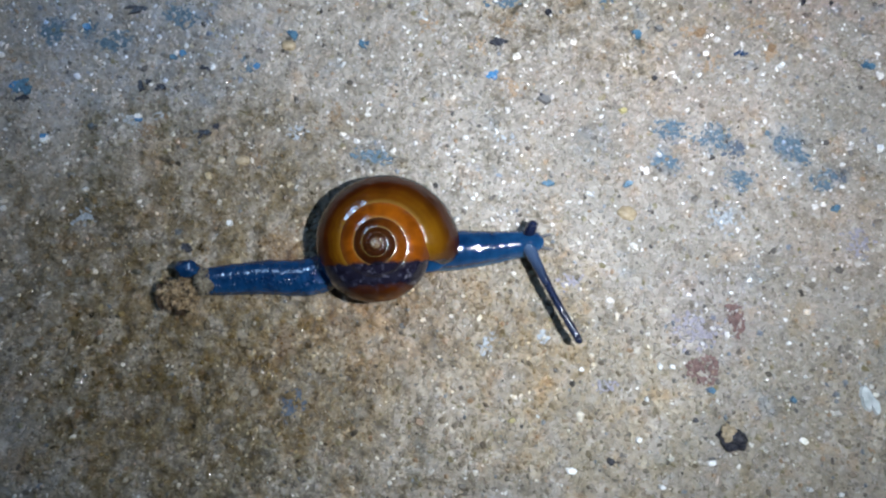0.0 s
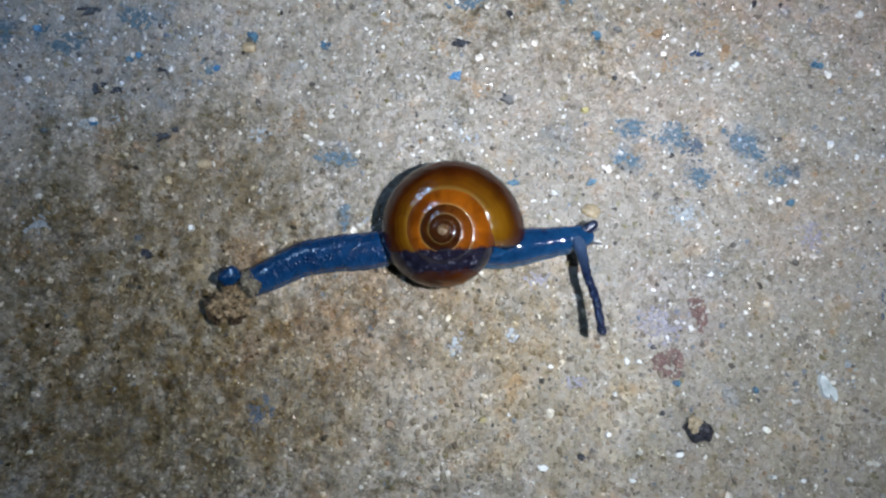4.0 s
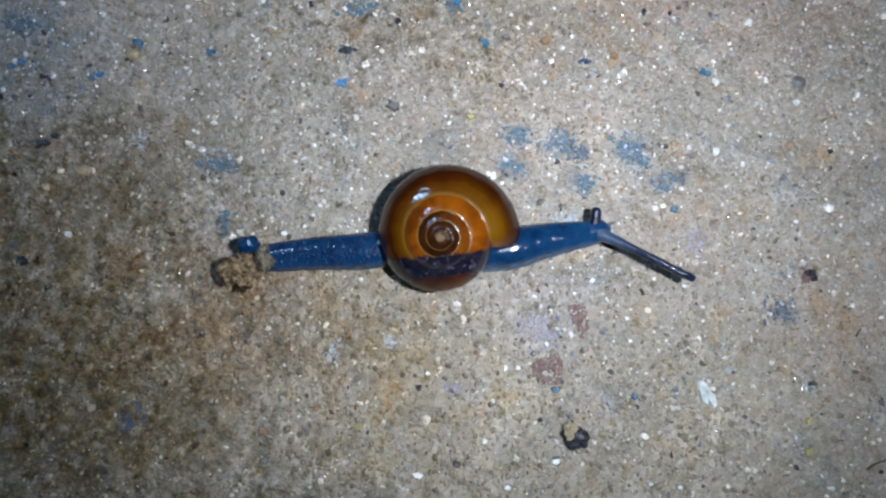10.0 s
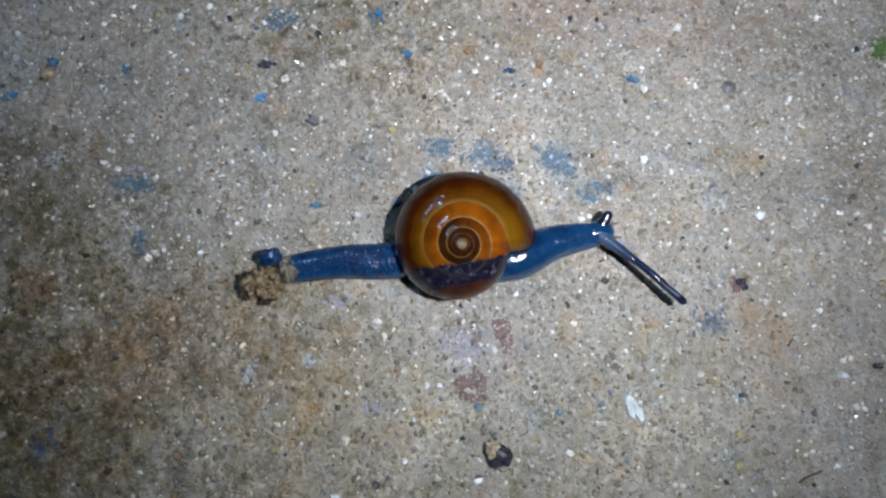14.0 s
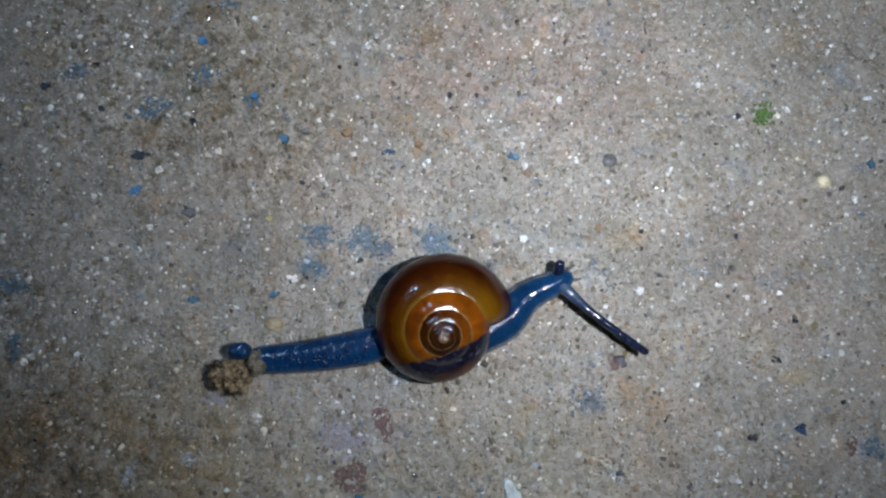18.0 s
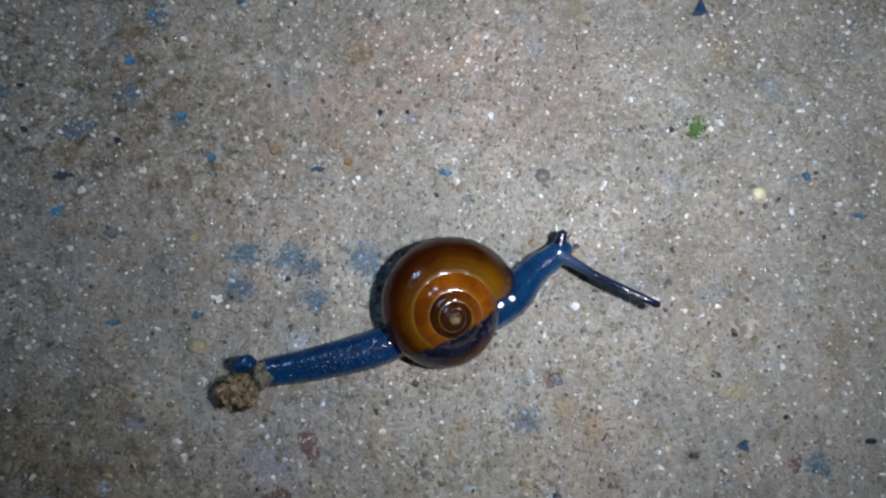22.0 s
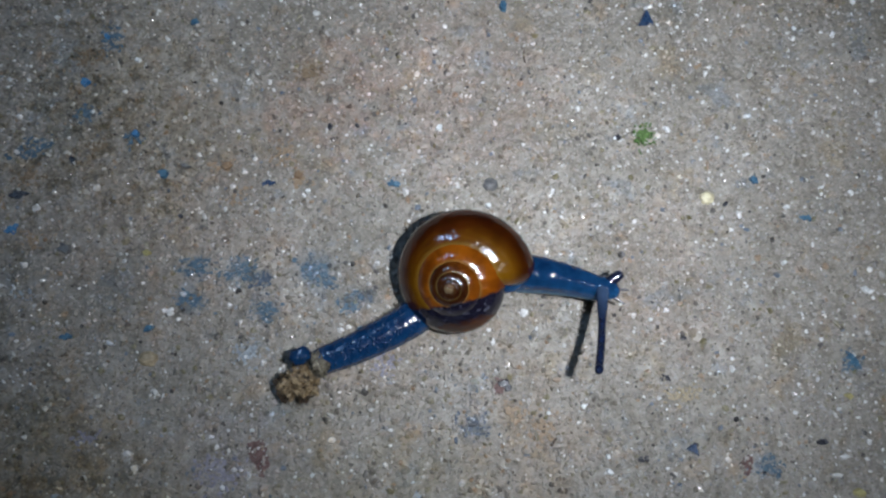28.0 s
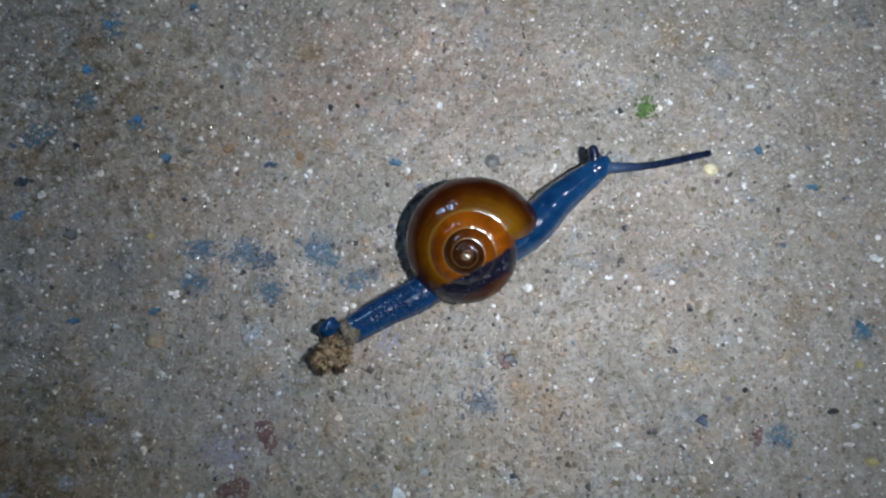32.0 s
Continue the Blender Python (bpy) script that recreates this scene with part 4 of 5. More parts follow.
def build_special():
    # a dark seed with a torn tan top
    seed = tagged(new("seed_husk"), "dark grey round seed husk with a torn tan top", "seed")
    bm = lump_mesh(3.3, 2.8, 2.2, 0.3, 41, 4)
    bmesh.ops.transform(bm, matrix=pose(34.9 * MM, -8.3 * MM, 0.55 * MM, 0, 0, -25), verts=bm.verts)
    part("husk", bm, TONES["dark"], seed)
    bm = lump_mesh(1.7, 1.5, 1.1, 0.8, 42, 4)
    bmesh.ops.transform(bm, matrix=pose(34.0 * MM, -7.4 * MM, 1.25 * MM, 0, 10, 20), verts=bm.verts)
    part("torn_top", bm, TONES["tan"], seed)
    # a white splayed flake, like a torn bit of plaster
    rng = random.Random(9)
    bm = bmesh.new()
    for k, (dx, dy, w, d, a) in enumerate(((-0.35, 0.7, 1.9, 2.9, 0.2), (-0.4, -0.3, 1.5, 3.4, 0.1), (0.1, 0.1, 1.8, 3.0, 0.2), (0.55, -0.6, 1.3, 3.3, 0.36))):
        flake(bm, 51.6 + dx, -3.7 + dy, relief(51.6, -3.7) + 0.3 + 0.03 * k, w, d, 0.25, a, rng, 8)
    tagged(new("plaster_flake", mesh_of("plaster_flake", bm, TONES["chalk"], False)), "white splayed plaster flake lying on the concrete", "flake")


build_special()


# ---- what moves ----
SHELL_WAY = [
    (0, -6.14, 15.01, 6, 0.06, -0.67, 3.33),
    (0.5, -2.77, 15.16, 6, -0.39, -0.84, 4.69),
    (1, -3.8, 15.45, 6, -0.51, -1.04, 6.9),
    (1.5, -3.99, 15.54, 6, -0.4, -1.39, 7.29),
    (2, -0.91, 15.78, 6, -0.54, -1.67, 7.16),
    (2.5, 2.68, 15.98, 6, -0.91, -1.58, 5.88),
    (4.5, 6.96, 16.74, 6, -0.52, -0.93, 0.81),
    (5, 9.11, 16.35, 6, -0.49, -1.47, 5.11),
    (5.5, 7.66, 16.58, 6, -0.54, -1.27, 4.12),
    (6, 7.87, 16.28, 6, -0.68, -1.16, 3.67),
    (6.5, 11.82, 16.28, 6, -0.58, -1.3, 2.9),
    (7, 14.41, 16.85, 6, -0.37, -1.44, 2.22),
    (7.5, 13.7, 17.21, 6, -0.46, -1.33, 1.56),
    (8, 14.35, 17.2, 6, -0.58, -1.18, 0.64),
    (8.5, 18.51, 17.11, 6, -0.65, -1.28, 2.2),
    (9, 20.67, 16.8, 6, -0.48, -1.41, 3.93),
    (9.5, 20.13, 16.89, 6, -0.48, -1.4, 4.52),
    (10, 19.84, 16.66, 6, -0.5, -1.32, 4.59),
    (10.5, 22.87, 16.85, 6, -0.42, -1.35, 3.67),
    (11, 26.06, 16.86, 6, -0.36, -1.46, 3.19),
    (11.5, 25.87, 17.13, 6, -0.4, -1.42, 4.69),
    (12, 25.4, 16.74, 6, -0.53, -1.37, 5.77),
    (12.5, 29.43, 17.17, 6, -0.55, -1.41, 5.81),
    (13, 32.35, 17.29, 6, -0.4, -1.31, 5.28),
    (13.5, 31.84, 17.54, 6, -0.3, -1.26, 6.19),
    (14, 31.89, 17.34, 6, -0.14, -1.21, 6.98),
    (14.5, 34.58, 17.58, 6, -0.2, -1.2, 6.67),
    (16.5, 38.87, 17.15, 6, 0.8, -1.79, 14.24),
    (17, 39.72, 16.92, 6, -0.07, -1.69, 14.01),
    (17.5, 43, 17.7, 6, -0.04, -1.63, 15.23),
    (18, 44.69, 17.94, 6, 0.04, -1.55, 17.01),
    (18.5, 43.87, 17.9, 6, 0.04, -1.44, 15.78),
    (19, 45.11, 18.4, 6, -0.09, -1.28, 13.88),
    (19.5, 47.03, 18.92, 6, -0.04, -1.39, 16.14),
    (20, 46.66, 18.63, 6, 0.19, -1.39, 18.23),
    (20.5, 49.5, 19.19, 6, 0.03, -1.47, 20.02),
    (21, 49.62, 19.12, 6, 0.13, -1.56, 22.79),
    (21.5, 52.37, 20, 6, 0.14, -1.62, 23.66),
    (22, 54.62, 21.06, 6, 0.3, -1.69, 24.94),
    (22.5, 54.55, 21.2, 6, 0.26, -1.6, 25.51),
    (23, 54.07, 20.96, 6, 0.22, -1.55, 25.87),
    (23.5, 56.12, 21.88, 6, 0.17, -1.72, 26.04),
    (24, 58.47, 22.62, 6, 0.16, -2, 26.73),
    (24.5, 58.56, 22.92, 6, 0.06, -2.12, 25.66),
    (25, 59.15, 22.78, 6, -0.08, -2.06, 23.46),
    (25.5, 59.18, 22.9, 6, -0.11, -2.13, 23.21),
    (27.5, 62.94, 24.14, 6, -1.2, -2.29, 9.83),
    (28, 63.15, 24.75, 6, -1.7, -2.08, 7.04),
    (28.5, 62.79, 24.36, 6, -1.88, -2.05, 3.47),
    (29, 63.12, 24.28, 6, -2.07, -2.36, -2.67),
    (29.5, 62.98, 24.77, 6, -1.8, -2.37, -2.96),
    (30, 63.16, 24.75, 6, -2.07, -2.15, 2.31),
    (30.5, 62.61, 24.45, 6, -1.34, -2.43, 14.04),
    (31, 62.74, 24.58, 6, -1.25, -2.24, 19.58),
    (31.5, 63.82, 25.24, 6, -1.22, -1.85, 20.28),
    (32, 63.99, 25.65, 6, -0.87, -2.11, 22.11),
]
TAIL_WAY = [
    (0, -28.15, 10.49, 1.3, -21.93, 10.95, 1.5, -15.03, 11.28, 1.7),
    (0.5, -27.7, 10.63, 1.3, -20.33, 11.07, 1.5, -11.77, 11.77, 1.7),
    (1, -26, 10.51, 1.3, -20.46, 11.06, 1.5, -13.26, 12.25, 1.7),
    (1.5, -24.53, 10.76, 1.3, -19.78, 11.19, 1.5, -13.71, 12.86, 1.7),
    (2, -22.96, 10.88, 1.3, -17.31, 11.32, 1.5, -10.65, 13.59, 1.7),
    (2.5, -22.07, 10.73, 1.3, -16.44, 11.13, 1.5, -6.83, 13.77, 1.7),
    (4.5, -16.78, 10.91, 1.3, -10.17, 14.05, 1.5, -2.49, 14.69, 1.7),
    (5, -14.96, 11.25, 1.3, -8.92, 14.37, 1.5, -0.07, 14.96, 1.7),
    (5.5, -14.24, 11.51, 1.3, -9.07, 14.48, 1.5, -1.29, 15.07, 1.7),
    (6, -13.32, 11.63, 1.3, -8.35, 14.24, 1.5, -0.92, 14.61, 1.7),
    (6.5, -11.91, 12.25, 1.3, -5.89, 14.29, 1.5, 2.94, 14.25, 1.7),
    (7, -10.34, 13.05, 1.3, -3.99, 14.74, 1.5, 5.49, 14.52, 1.7),
    (7.5, -9.31, 13.26, 1.3, -3.52, 14.83, 1.5, 5.06, 14.95, 1.7),
    (8, -8.31, 13.6, 1.3, -2.3, 14.8, 1.5, 6.12, 15.06, 1.7),
    (8.5, -6.96, 14.03, 1.3, 0.72, 14.83, 1.5, 10.18, 15.2, 1.7),
    (9, -5.28, 14.57, 1.3, 2.83, 14.84, 1.5, 12.06, 15.17, 1.7),
    (9.5, -3.89, 14.46, 1.3, 3.12, 14.89, 1.5, 11.41, 15.31, 1.7),
    (10, -2.02, 14.41, 1.3, 3.81, 14.82, 1.5, 11.06, 15.13, 1.7),
    (10.5, -0.44, 14.51, 1.3, 6.37, 15.17, 1.5, 14.1, 15.43, 1.7),
    (11, 1.17, 14.62, 1.3, 9, 15.45, 1.5, 17.25, 15.57, 1.7),
    (11.5, 2.46, 14.46, 1.3, 9.43, 15.41, 1.5, 17.15, 15.8, 1.7),
    (12, 4.63, 14.31, 1.3, 10.14, 15.05, 1.5, 16.73, 15.35, 1.7),
    (12.5, 5.16, 14.43, 1.3, 12.43, 15.19, 1.5, 20.83, 15.64, 1.7),
    (13, 7.51, 14.94, 1.3, 15.16, 15.39, 1.5, 23.94, 15.67, 1.7),
    (13.5, 8.25, 14.91, 1.3, 15.29, 15.54, 1.5, 23.45, 15.82, 1.7),
    (14, 10.79, 14.98, 1.3, 16.62, 15.55, 1.5, 23.5, 15.59, 1.7),
    (14.5, 11.77, 15.23, 1.3, 17.6, 15.79, 1.5, 26.17, 15.81, 1.7),
    (16.5, 16.95, 14.36, 1.3, 22.69, 14.96, 1.5, 30.55, 15.78, 1.7),
    (17, 18.32, 14.49, 1.3, 24.67, 15.02, 1.5, 31.41, 15.39, 1.7),
    (17.5, 19.98, 14.72, 1.3, 27.04, 15.16, 1.5, 34.54, 15.85, 1.7),
    (18, 21.87, 14.91, 1.3, 28.8, 15, 1.5, 36.18, 15.76, 1.7),
    (18.5, 23.29, 14.8, 1.3, 28.95, 14.88, 1.5, 35.56, 15.44, 1.7),
    (19, 24.68, 14.87, 1.3, 30.18, 15.11, 1.5, 37.14, 15.63, 1.7),
    (19.5, 25.96, 15.04, 1.3, 32.27, 15.49, 1.5, 39.19, 16.23, 1.7),
    (20, 27.58, 15.15, 1.3, 33.35, 15.39, 1.5, 38.86, 15.94, 1.7),
    (20.5, 28.59, 15.21, 1.3, 34.91, 15.78, 1.5, 41.83, 16.41, 1.7),
    (21, 29.49, 15.08, 1.3, 35.02, 15.77, 1.5, 41.99, 16.28, 1.7),
    (21.5, 30.75, 15.14, 1.3, 37.04, 15.76, 1.5, 44.82, 16.74, 1.7),
    (22, 31.85, 15.15, 1.3, 38.65, 15.8, 1.5, 47.02, 17.37, 1.7),
    (22.5, 32.75, 15.19, 1.3, 39.79, 16.28, 1.5, 47.15, 17.72, 1.7),
    (23, 34.62, 15.82, 1.3, 41.16, 16.85, 1.5, 46.76, 17.65, 1.7),
    (23.5, 36.54, 15.81, 1.3, 42.66, 16.8, 1.5, 48.91, 18.16, 1.7),
    (24, 38.71, 15.9, 1.3, 44.39, 16.74, 1.5, 51.3, 18.56, 1.7),
    (24.5, 39.55, 15.98, 1.3, 45.12, 16.98, 1.5, 51.4, 19.01, 1.7),
    (25, 40.64, 16.23, 1.3, 46.25, 17.04, 1.5, 52.02, 18.92, 1.7),
    (25.5, 41.5, 16.44, 1.3, 47.07, 17.24, 1.5, 52.45, 18.92, 1.7),
    (27.5, 44.05, 16.39, 1.3, 49.37, 17.56, 1.5, 55.92, 19.7, 1.7),
    (28, 44.79, 16.33, 1.3, 49.98, 17.82, 1.5, 56.28, 20.3, 1.7),
    (28.5, 44.92, 15.92, 1.3, 50.77, 17.7, 1.5, 56.4, 19.91, 1.7),
    (29, 45.73, 15.92, 1.3, 50.8, 17.74, 1.5, 56.7, 19.85, 1.7),
    (29.5, 46.42, 16.46, 1.3, 51.62, 17.96, 1.5, 56.96, 20.2, 1.7),
    (30, 46.36, 16.39, 1.3, 51.41, 18.05, 1.5, 56.95, 20.18, 1.7),
    (30.5, 47.15, 16.89, 1.3, 51.95, 18.7, 1.5, 56.82, 20.69, 1.7),
    (31, 47.35, 16.6, 1.3, 52.12, 18.73, 1.5, 57.29, 20.64, 1.7),
    (31.5, 47.41, 17.04, 1.3, 52.21, 18.87, 1.5, 57.79, 20.63, 1.7),
    (32, 47.88, 17.14, 1.3, 52.37, 19.02, 1.5, 58.03, 21.15, 1.7),
]
NECK_WAY = [
    (0, 10.36, 14.96, 2.7, 5.58, 14.54, 2.3, 1.46, 14.34, 2.2),
    (0.5, 11.9, 15.32, 2.7, 8.13, 14.81, 2.3, 5.01, 14.37, 2.2),
    (1, 12.75, 15.07, 2.7, 8.07, 14.87, 2.3, 4.04, 14.6, 2.2),
    (1.5, 13.74, 14.78, 2.7, 8.47, 14.84, 2.3, 3.61, 14.57, 2.2),
    (2, 15.63, 15.3, 2.7, 11.03, 15.3, 2.3, 6.59, 14.67, 2.2),
    (2.5, 17.14, 16.29, 2.7, 14.9, 15.37, 2.3, 10.44, 14.77, 2.2),
    (4.5, 22.5, 14.62, 2.7, 18.36, 14.78, 2.3, 14.13, 14.25, 2.2),
    (5, 24.79, 14.74, 2.7, 19.96, 14.72, 2.3, 15.76, 14.21, 2.2),
    (5.5, 24.54, 15.94, 2.7, 18.79, 15.64, 2.3, 14.2, 14.69, 2.2),
    (6, 25.18, 15.79, 2.7, 18.97, 15.64, 2.3, 14.45, 14.69, 2.2),
    (6.5, 27.68, 15.78, 2.7, 22.84, 15.48, 2.3, 18.63, 14.56, 2.2),
    (7, 29.97, 15.81, 2.7, 25.84, 15.62, 2.3, 21.29, 15.02, 2.2),
    (7.5, 30.68, 15.71, 2.7, 25.66, 15.67, 2.3, 20.58, 15.29, 2.2),
    (8, 31.83, 15.34, 2.7, 26.35, 15.4, 2.3, 21.15, 15.18, 2.2),
    (8.5, 34.04, 15.06, 2.7, 29.79, 15.08, 2.3, 25.81, 15.08, 2.2),
    (9, 35.69, 15.89, 2.7, 31.85, 15.2, 2.3, 28.32, 14.72, 2.2),
    (9.5, 36.93, 16.25, 2.7, 31.75, 15.55, 2.3, 27.43, 14.91, 2.2),
    (10, 38.19, 16.56, 2.7, 31.78, 15.69, 2.3, 26.77, 14.73, 2.2),
    (10.5, 39.64, 17.02, 2.7, 34.52, 16.08, 2.3, 29.89, 14.98, 2.2),
    (11, 41.32, 16.73, 2.7, 37.47, 16.05, 2.3, 33.2, 15.1, 2.2),
    (11.5, 41.6, 17.11, 2.7, 37.22, 16.63, 2.3, 32.74, 15.63, 2.2),
    (12, 42.42, 16.55, 2.7, 37.15, 16.4, 2.3, 32.13, 15.46, 2.2),
    (12.5, 44.98, 15.74, 2.7, 40.82, 16.01, 2.3, 36.34, 15.49, 2.2),
    (13, 47.08, 16.27, 2.7, 43.56, 16.08, 2.3, 39.17, 15.14, 2.2),
    (13.5, 47.46, 17.42, 2.7, 43.06, 16.81, 2.3, 38.54, 15.35, 2.2),
    (14, 48.39, 17.6, 2.7, 43.09, 16.82, 2.3, 38.39, 15.1, 2.2),
    (14.5, 49.69, 18.01, 2.7, 45.9, 17.02, 2.3, 41.16, 15.3, 2.2),
    (16.5, 54.34, 21.46, 2.9, 49.99, 19.68, 2.4, 46.27, 17.47, 2.2),
    (17, 55.5, 20.25, 2.9, 50.87, 18.54, 2.4, 47.21, 16.39, 2.2),
    (17.5, 57.72, 21, 2.9, 53.87, 19.47, 2.4, 50.59, 16.98, 2.2),
    (18, 59.5, 21.45, 2.9, 55.8, 19.99, 2.4, 52.27, 17.08, 2.2),
    (18.5, 59.84, 21.65, 2.9, 55.78, 20.37, 2.4, 51.32, 17.32, 2.2),
    (19, 60.8, 22.27, 2.9, 57.14, 21.21, 2.4, 52.5, 18.06, 2.2),
    (19.5, 62.75, 22.84, 2.9, 58.52, 21.4, 2.4, 54.44, 18.51, 2.2),
    (20, 63.21, 24.26, 2.9, 57.94, 21.58, 2.4, 54, 18.08, 2.2),
    (20.5, 65.23, 24.41, 2.9, 60.66, 22.14, 2.4, 57.07, 19.05, 2.2),
    (21, 65.78, 25.11, 2.9, 61.16, 22.66, 2.4, 57.17, 19.42, 2.2),
    (21.5, 67.59, 24.99, 2.9, 63.79, 23.15, 2.4, 60.19, 20.36, 2.2),
    (22, 68.95, 26.22, 2.9, 65.88, 24.4, 2.4, 62.63, 21.47, 2.2),
    (22.5, 70.22, 26.33, 3, 65.83, 24.23, 2.45, 62.1, 21.68, 2.2),
    (23, 70.69, 27.42, 3.1, 65.24, 24.34, 2.5, 61.29, 21.48, 2.2),
    (23.5, 71.67, 29.11, 3.2, 67.07, 25.94, 2.55, 63.76, 22.65, 2.2),
    (24, 74.08, 28.51, 3.3, 69.77, 26.37, 2.6, 66.49, 23.72, 2.2),
    (24.5, 75.95, 27.63, 3.4, 71.03, 26.59, 2.65, 66.61, 24.13, 2.2),
    (25, 77.27, 25.71, 3.5, 72.3, 25.97, 2.7, 67.31, 23.92, 2.2),
    (25.5, 77.86, 25.9, 3.7, 72.58, 26.08, 2.8, 67.28, 24.04, 2.2),
    (27.5, 80.88, 21.36, 4.5, 75.69, 23.24, 3.2, 71.22, 23.9, 2.2),
    (28, 80.58, 21.07, 4.7, 75.82, 23.34, 3.3, 71.09, 24.84, 2.2),
    (28.5, 78.83, 17.57, 4.7, 75.45, 21.47, 3.3, 71.07, 22.94, 2.2),
    (29, 77.61, 15.42, 4.7, 74.81, 19.91, 3.3, 71.07, 22.42, 2.2),
    (29.5, 78.94, 16.17, 4.7, 75.15, 19.85, 3.3, 71.42, 23.21, 2.2),
    (30, 80.92, 21.3, 4.7, 75.4, 22.66, 3.3, 71.02, 23.45, 2.2),
    (30.5, 80.64, 27.42, 4.7, 75.18, 25.78, 3.3, 70.73, 24.3, 2.2),
    (31, 80.89, 31.08, 4.5, 75.57, 28.28, 3.2, 70.98, 26.05, 2.2),
    (31.5, 80.66, 32.78, 4.3, 76.22, 29.5, 3.1, 71.83, 26.88, 2.2),
    (32, 81.84, 33.29, 4.3, 76.69, 30.46, 3.1, 72.13, 27.07, 2.2),
]
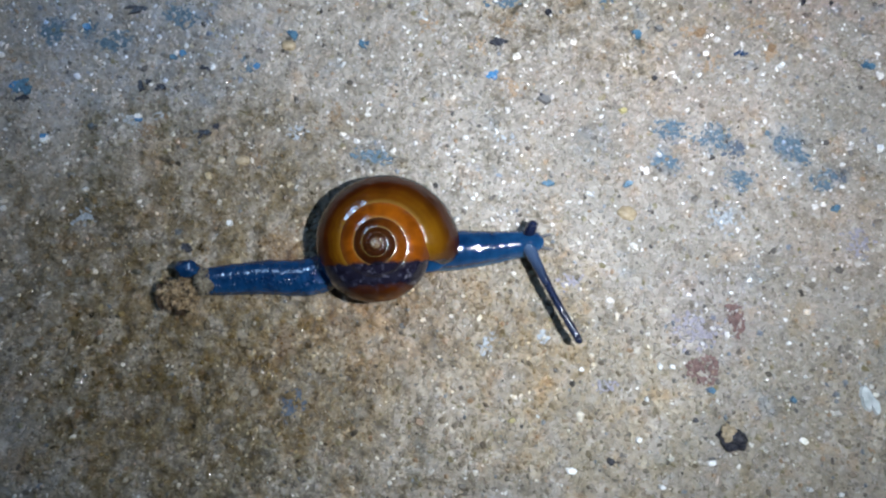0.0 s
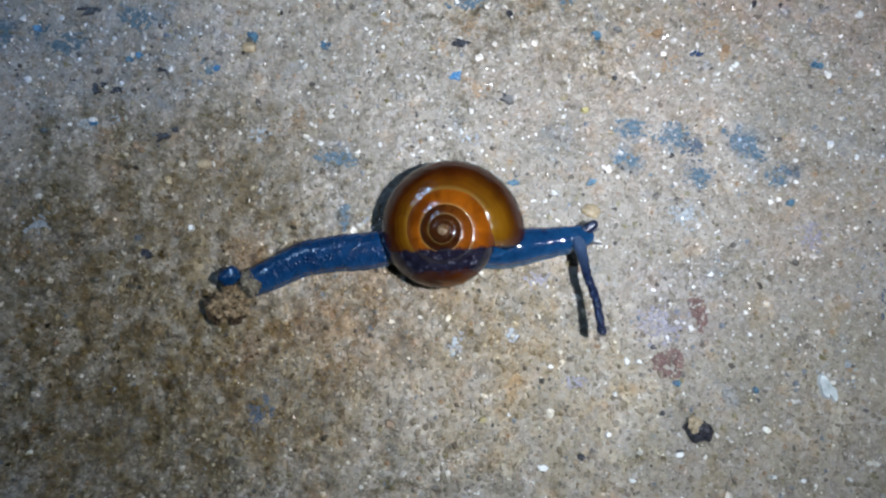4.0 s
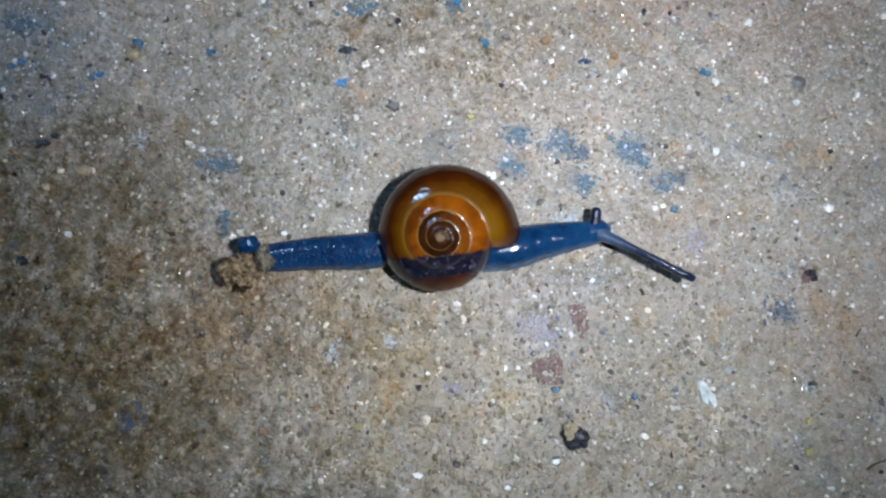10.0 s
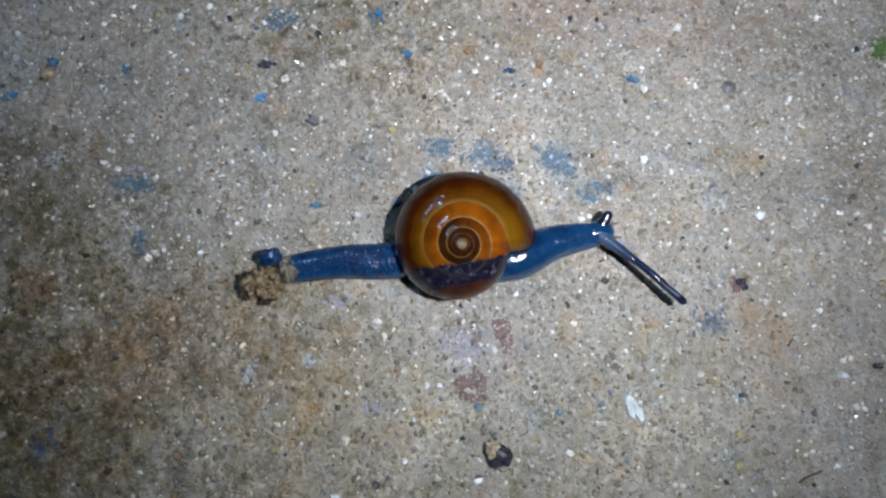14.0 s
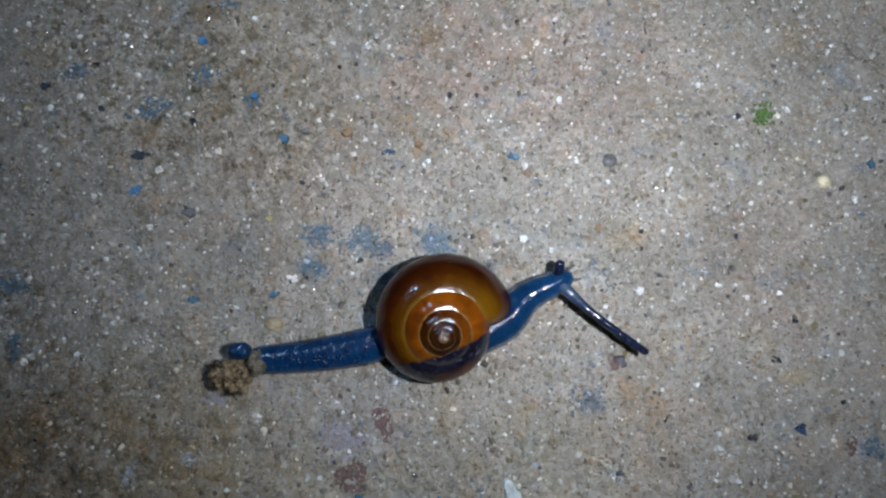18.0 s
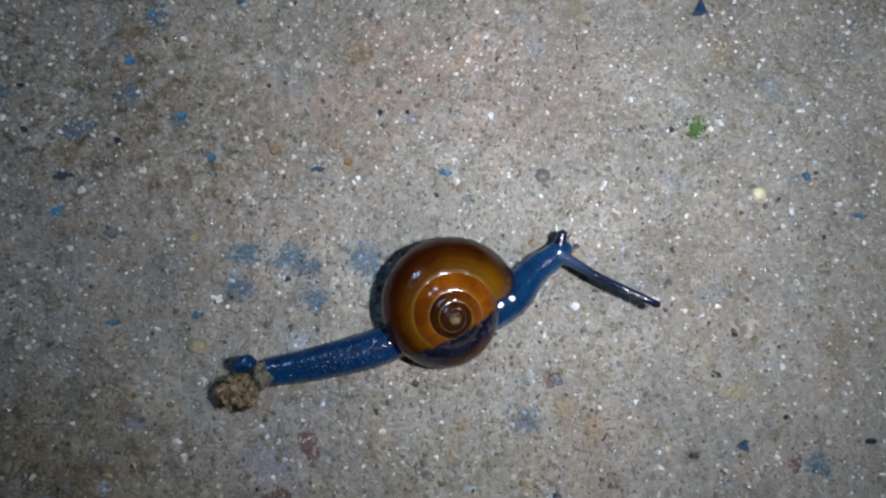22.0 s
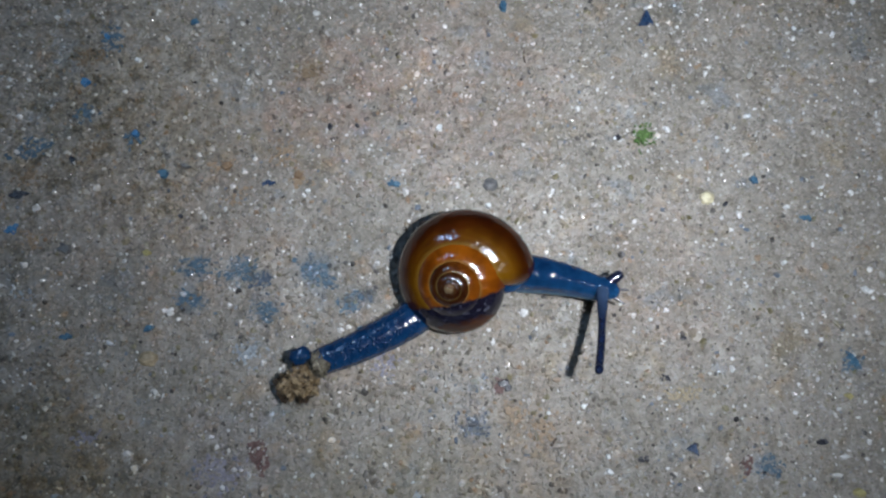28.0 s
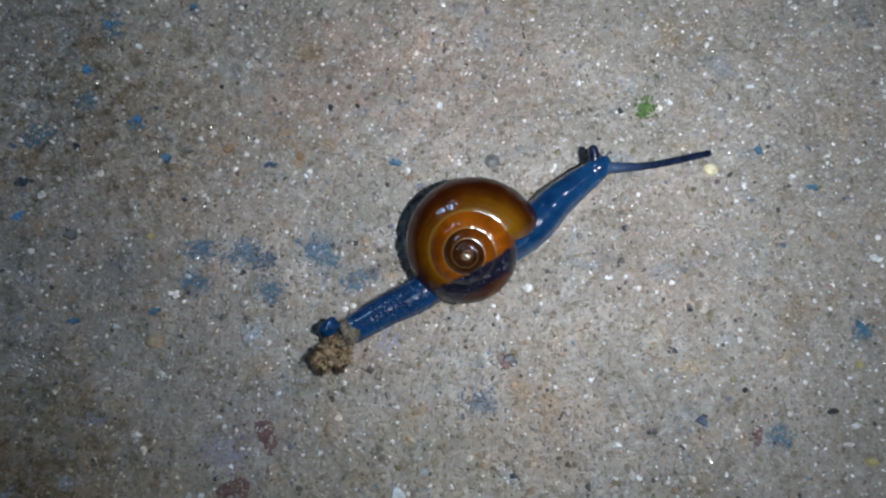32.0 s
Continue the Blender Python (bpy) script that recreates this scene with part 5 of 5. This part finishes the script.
FEELER_WAY = [
    (0, 10.94, 16.5, 3.7, 13.03, 8.93, 4.26, 15.93, 3.46, 4.43),
    (0.5, 12.81, 16.99, 3.7, 14.75, 9.36, 4.62, 17.3, 3.59, 5.14),
    (1, 14, 16.89, 3.7, 16.03, 9.99, 5, 18.43, 4.74, 5.9),
    (1.5, 15.24, 16.44, 3.7, 18.29, 9.59, 4.78, 21.95, 4.44, 5.46),
    (2, 17.34, 16.8, 3.7, 20.17, 10.36, 4.53, 23.93, 5.65, 4.96),
    (2.5, 18.84, 17.78, 3.7, 18.71, 11.53, 4.53, 22.46, 6.8, 4.95),
    (4.5, 24.43, 15.86, 3.7, 23.02, 9.07, 5.68, 23.25, 3.02, 7.25),
    (5, 26.17, 15.91, 3.7, 27.17, 10.05, 5.47, 29.6, 3.89, 6.84),
    (5.5, 26.22, 17.43, 3.7, 29.14, 12.77, 4.44, 33.82, 8.66, 4.78),
    (6, 27.17, 17.63, 3.7, 31.05, 12.37, 3.39, 37.11, 8.68, 2.69),
    (6.5, 29.32, 17.72, 3.7, 33.38, 12.5, 3.72, 39.25, 8.72, 3.34),
    (7, 31.25, 17.81, 3.7, 34.13, 11.27, 4.03, 38.4, 6.08, 3.95),
    (7.5, 31.94, 17.4, 3.7, 32.88, 9.89, 4.5, 35.1, 3.9, 4.9),
    (8, 33.05, 16.7, 3.7, 32.79, 9.26, 4.93, 33.73, 3.42, 5.76),
    (8.5, 35.18, 16.5, 3.7, 36.21, 9.66, 4.99, 38.59, 4.59, 5.87),
    (9, 36.78, 17.41, 3.7, 39.77, 11.15, 5.06, 44.25, 6.85, 6.02),
    (9.5, 37.6, 18.05, 3.7, 41.81, 12.99, 4.93, 47.37, 9.77, 5.76),
    (10, 38.41, 18.64, 3.7, 42.95, 13.54, 4.8, 48.66, 10.18, 5.5),
    (10.5, 40.04, 19.03, 3.7, 45.03, 14.71, 4.21, 51.25, 11.73, 4.32),
    (11, 41.9, 18.69, 3.7, 46.01, 13.1, 3.62, 51.36, 8.51, 3.13),
    (11.5, 42.57, 18.78, 3.7, 45.89, 11.78, 4.1, 50.3, 7.01, 4.09),
    (12, 43.8, 17.95, 3.7, 46.14, 9.8, 4.59, 49.5, 5.11, 5.08),
    (12.5, 46.24, 17.25, 3.7, 46.34, 8.5, 5.14, 47.46, 3.4, 6.19),
    (13, 48.2, 17.84, 3.7, 50.43, 10.38, 5.64, 53.52, 6.52, 7.17),
    (13.5, 48.68, 19.18, 3.7, 51.51, 13.29, 5.21, 55.24, 10.24, 6.32),
    (14, 49.71, 19.54, 3.7, 52.88, 12.99, 4.78, 56.94, 8.63, 5.46),
    (14.5, 51.03, 19.96, 3.7, 54.52, 15.3, 4.79, 58.63, 10.85, 5.49),
    (16.5, 55.24, 22.98, 3.9, 60.36, 20.19, 3.84, 67.31, 18.92, 3.39),
    (17, 56.09, 22.83, 3.9, 60.76, 17.58, 4.36, 67.43, 14.9, 4.42),
    (17.5, 58.2, 23.21, 3.9, 61.92, 16.96, 4.32, 67.73, 12.59, 4.34),
    (18, 59.83, 23.25, 3.9, 63.34, 17.11, 4.24, 69.06, 12.08, 4.19),
    (18.5, 60.69, 23.68, 3.9, 63.57, 16.97, 5.06, 67.98, 11.69, 5.81),
    (19, 62.15, 24.53, 3.9, 64.39, 17.39, 5.81, 67.51, 11.95, 7.31),
    (19.5, 63.65, 25.28, 3.9, 66.71, 18.75, 5, 71.42, 14.56, 5.7),
    (20, 63.68, 26.91, 3.9, 68.69, 22.13, 4.2, 76.27, 20.41, 4.09),
    (20.5, 65.58, 27.03, 3.9, 69.39, 21.22, 4.32, 75.47, 18.15, 4.34),
    (21, 66.03, 27.68, 3.9, 70.83, 22.34, 4.44, 77.65, 19.42, 4.58),
    (21.5, 68.11, 27.41, 3.9, 71.99, 21.03, 4.85, 78.15, 16.87, 5.39),
    (22, 69.76, 28.5, 3.9, 73.19, 22.49, 5.26, 79.19, 18.5, 6.23),
    (22.5, 70.87, 28.79, 4, 73.29, 21.4, 5.4, 77.85, 16.45, 6.41),
    (23, 71.22, 30.12, 4.1, 75.32, 23.54, 5.6, 81.16, 19.76, 6.71),
    (23.5, 72.34, 31.64, 4.2, 77.64, 26.59, 6.35, 83.97, 24.03, 8.1),
    (24, 74.92, 30.86, 4.3, 78.4, 24.97, 7.08, 82.22, 21.41, 9.45),
    (24.5, 77.09, 29.54, 4.4, 78.38, 21.23, 6.43, 81.12, 15.41, 8.06),
    (25, 78.69, 27.2, 4.5, 78.76, 18.95, 5.8, 81.34, 13.04, 6.69),
    (25.5, 78.74, 27.2, 4.7, 80.1, 19.75, 6.18, 82.78, 13.83, 7.26),
    (27.5, 82.93, 21.67, 5.5, 80.98, 14.8, 8.24, 80.2, 9.45, 10.59),
    (28, 82.69, 22.3, 5.7, 78.26, 15.08, 8.86, 76.37, 11, 11.63),
    (28.5, 80.77, 18.6, 5.7, 75.38, 11.34, 8.44, 72.26, 6.01, 10.79),
    (29, 79.82, 14.45, 5.7, 75.75, 9.57, 7.86, 73.4, 2.62, 9.61),
    (29.5, 80.87, 16.24, 5.7, 78.06, 10.21, 7.96, 77.02, 3.82, 9.82),
    (30, 82.6, 23.01, 5.7, 82.61, 15.25, 7.82, 84.91, 8.41, 9.55),
    (30.5, 81.98, 30.35, 5.7, 85.31, 23.85, 7.38, 91.14, 18.6, 8.67),
    (31, 81.4, 33.32, 5.5, 85.87, 29.13, 6.25, 93.28, 27.08, 6.6),
    (31.5, 80.41, 34.75, 5.3, 86.64, 31.81, 4.91, 93.93, 31.99, 4.12),
    (32, 81.67, 35.67, 5.3, 88.86, 32.86, 4.59, 97.23, 33.86, 3.48),
]


def spline(points):
    """A smooth dense line through the points."""
    p = [Vector(v) for v in points]
    p = [2 * p[0] - p[1]] + p + [2 * p[-1] - p[-2]]
    line = []
    for a, b, c, d in zip(p, p[1:], p[2:], p[3:]):
        for k in range(12):
            u = k / 12
            line.append(0.5 * (2 * b + (c - a) * u + (2 * a - 5 * b + 4 * c - d) * u * u + (3 * b - a - 3 * c + d) * u ** 3))
    line.append(p[-2])
    return line


def along(line, s):
    """The place s millimetres along the line and the direction there."""
    for a, b in zip(line, line[1:]):
        d = (b - a).length
        if s <= d:
            return a + (b - a) * (s / max(d, 1e-6)), (b - a).normalized()
        s -= d
    d = (line[-1] - line[-2]).normalized()
    return line[-1] + d * s, d


def length_of(line):
    return sum((b - a).length for a, b in zip(line, line[1:]))


def aimed(place, way):
    """A pose at a place (mm) with x along the way and z upwards."""
    x = way.normalized()
    y = Vector((0, 0, 1)).cross(x).normalized()
    z = x.cross(y)
    m = Matrix((x, y, z)).transposed().to_4x4()
    m.translation = place * MM
    return m


def motions():
    # torch beside the camera, shifted in the second half to dim the floor's sides
    walk(TORCH, [(t, pose(x * MM, y * MM, z * MM, a, b, c) @ (pose(0.025, 0.003, 0.004, 15, 7, 0) if t < 15 else pose(0.025, 0.003, 0.001, 14, 5.2, 0)))
                 for t, x, y, z, a, b, c in CAMERA_WAY])
    rows = {"snail": []}

    def key(name, t, m):
        rows.setdefault(name, []).append((t, m))

    for shell, tail, neck, feel in zip(SHELL_WAY, TAIL_WAY, NECK_WAY, FEELER_WAY):
        t, x, y, z, ax, ay, spin = shell
        home = pose(x * MM, y * MM, 0, 0, 0, spin)
        inv = home.inverted()
        rows["snail"].append((t, home))
        tilt = Vector((0, 0, 1)).rotation_difference(Vector((ax, ay, 5.2))).to_matrix().to_4x4()
        key("shell", t, inv @ Matrix.Translation((x * MM, y * MM, z * MM)) @ tilt @ pose(0, 0, 0, 0, 0, spin))
        middle = Vector((x, y, 2.0))
        t0, t1, t2 = Vector(tail[1:4]), Vector(tail[4:7]), Vector(tail[7:10])
        n0, n1, n2 = Vector(neck[1:4]), Vector(neck[4:7]), Vector(neck[7:10])
        s0, f1, f2 = Vector(feel[1:4]), Vector(feel[4:7]), Vector(feel[7:10])
        line = spline((t0, t1, t2, middle))
        for i in range(TAIL_N):
            key(("tail", i), t, inv @ aimed(*along(line, i * TAIL_STEP)))
        end, way = along(line, 0.5)
        key("horn", t, inv @ aimed(end - way * 2.5 + Vector((0, 0, 1.5)) + Vector((-way.y, way.x, 0)) * 1.25, way))
        key("clod", t, inv @ aimed(end - way * 2.9 - Vector((-way.y, way.x, 0)) * 0.7 + Vector((0, 0, 0.5)), way))
        root = (n2 + (n2 - n1).normalized() * 7.0) * 0.6 + middle * 0.4
        line = spline((n0, n1, n2, Vector((root.x, root.y, 2.0))))
        for i in range(NECK_N):
            key(("neck", i), t, inv @ aimed(*along(line, i * NECK_STEP)))
        front = (n0 - n1).normalized()
        key("head", t, inv @ aimed(n0 + front * 0.2, front))
        key("foot", t, inv @ aimed(Vector((x, y, 1.7)), (n2 - t2) * Vector((1, 1, 0))))
        up = s0 - n0
        key("stub", t, inv @ aimed(n0 + up * 0.3, up))
        line = spline((n0 + Vector((0, 0, 0.3)), f1, f2))
        step = (length_of(line) - 1.9) / (FEELER_N - 1)
        for i in range(FEELER_N):
            key(("feeler", i), t, inv @ aimed(*along(line, i * step)))
        key("eye", t, inv @ aimed(*along(line, length_of(line))))
    for name, path in rows.items():
        ob = SNAIL[name] if isinstance(name, str) else SNAIL[name[0]][name[1]]
        walk(ob, path)


motions()
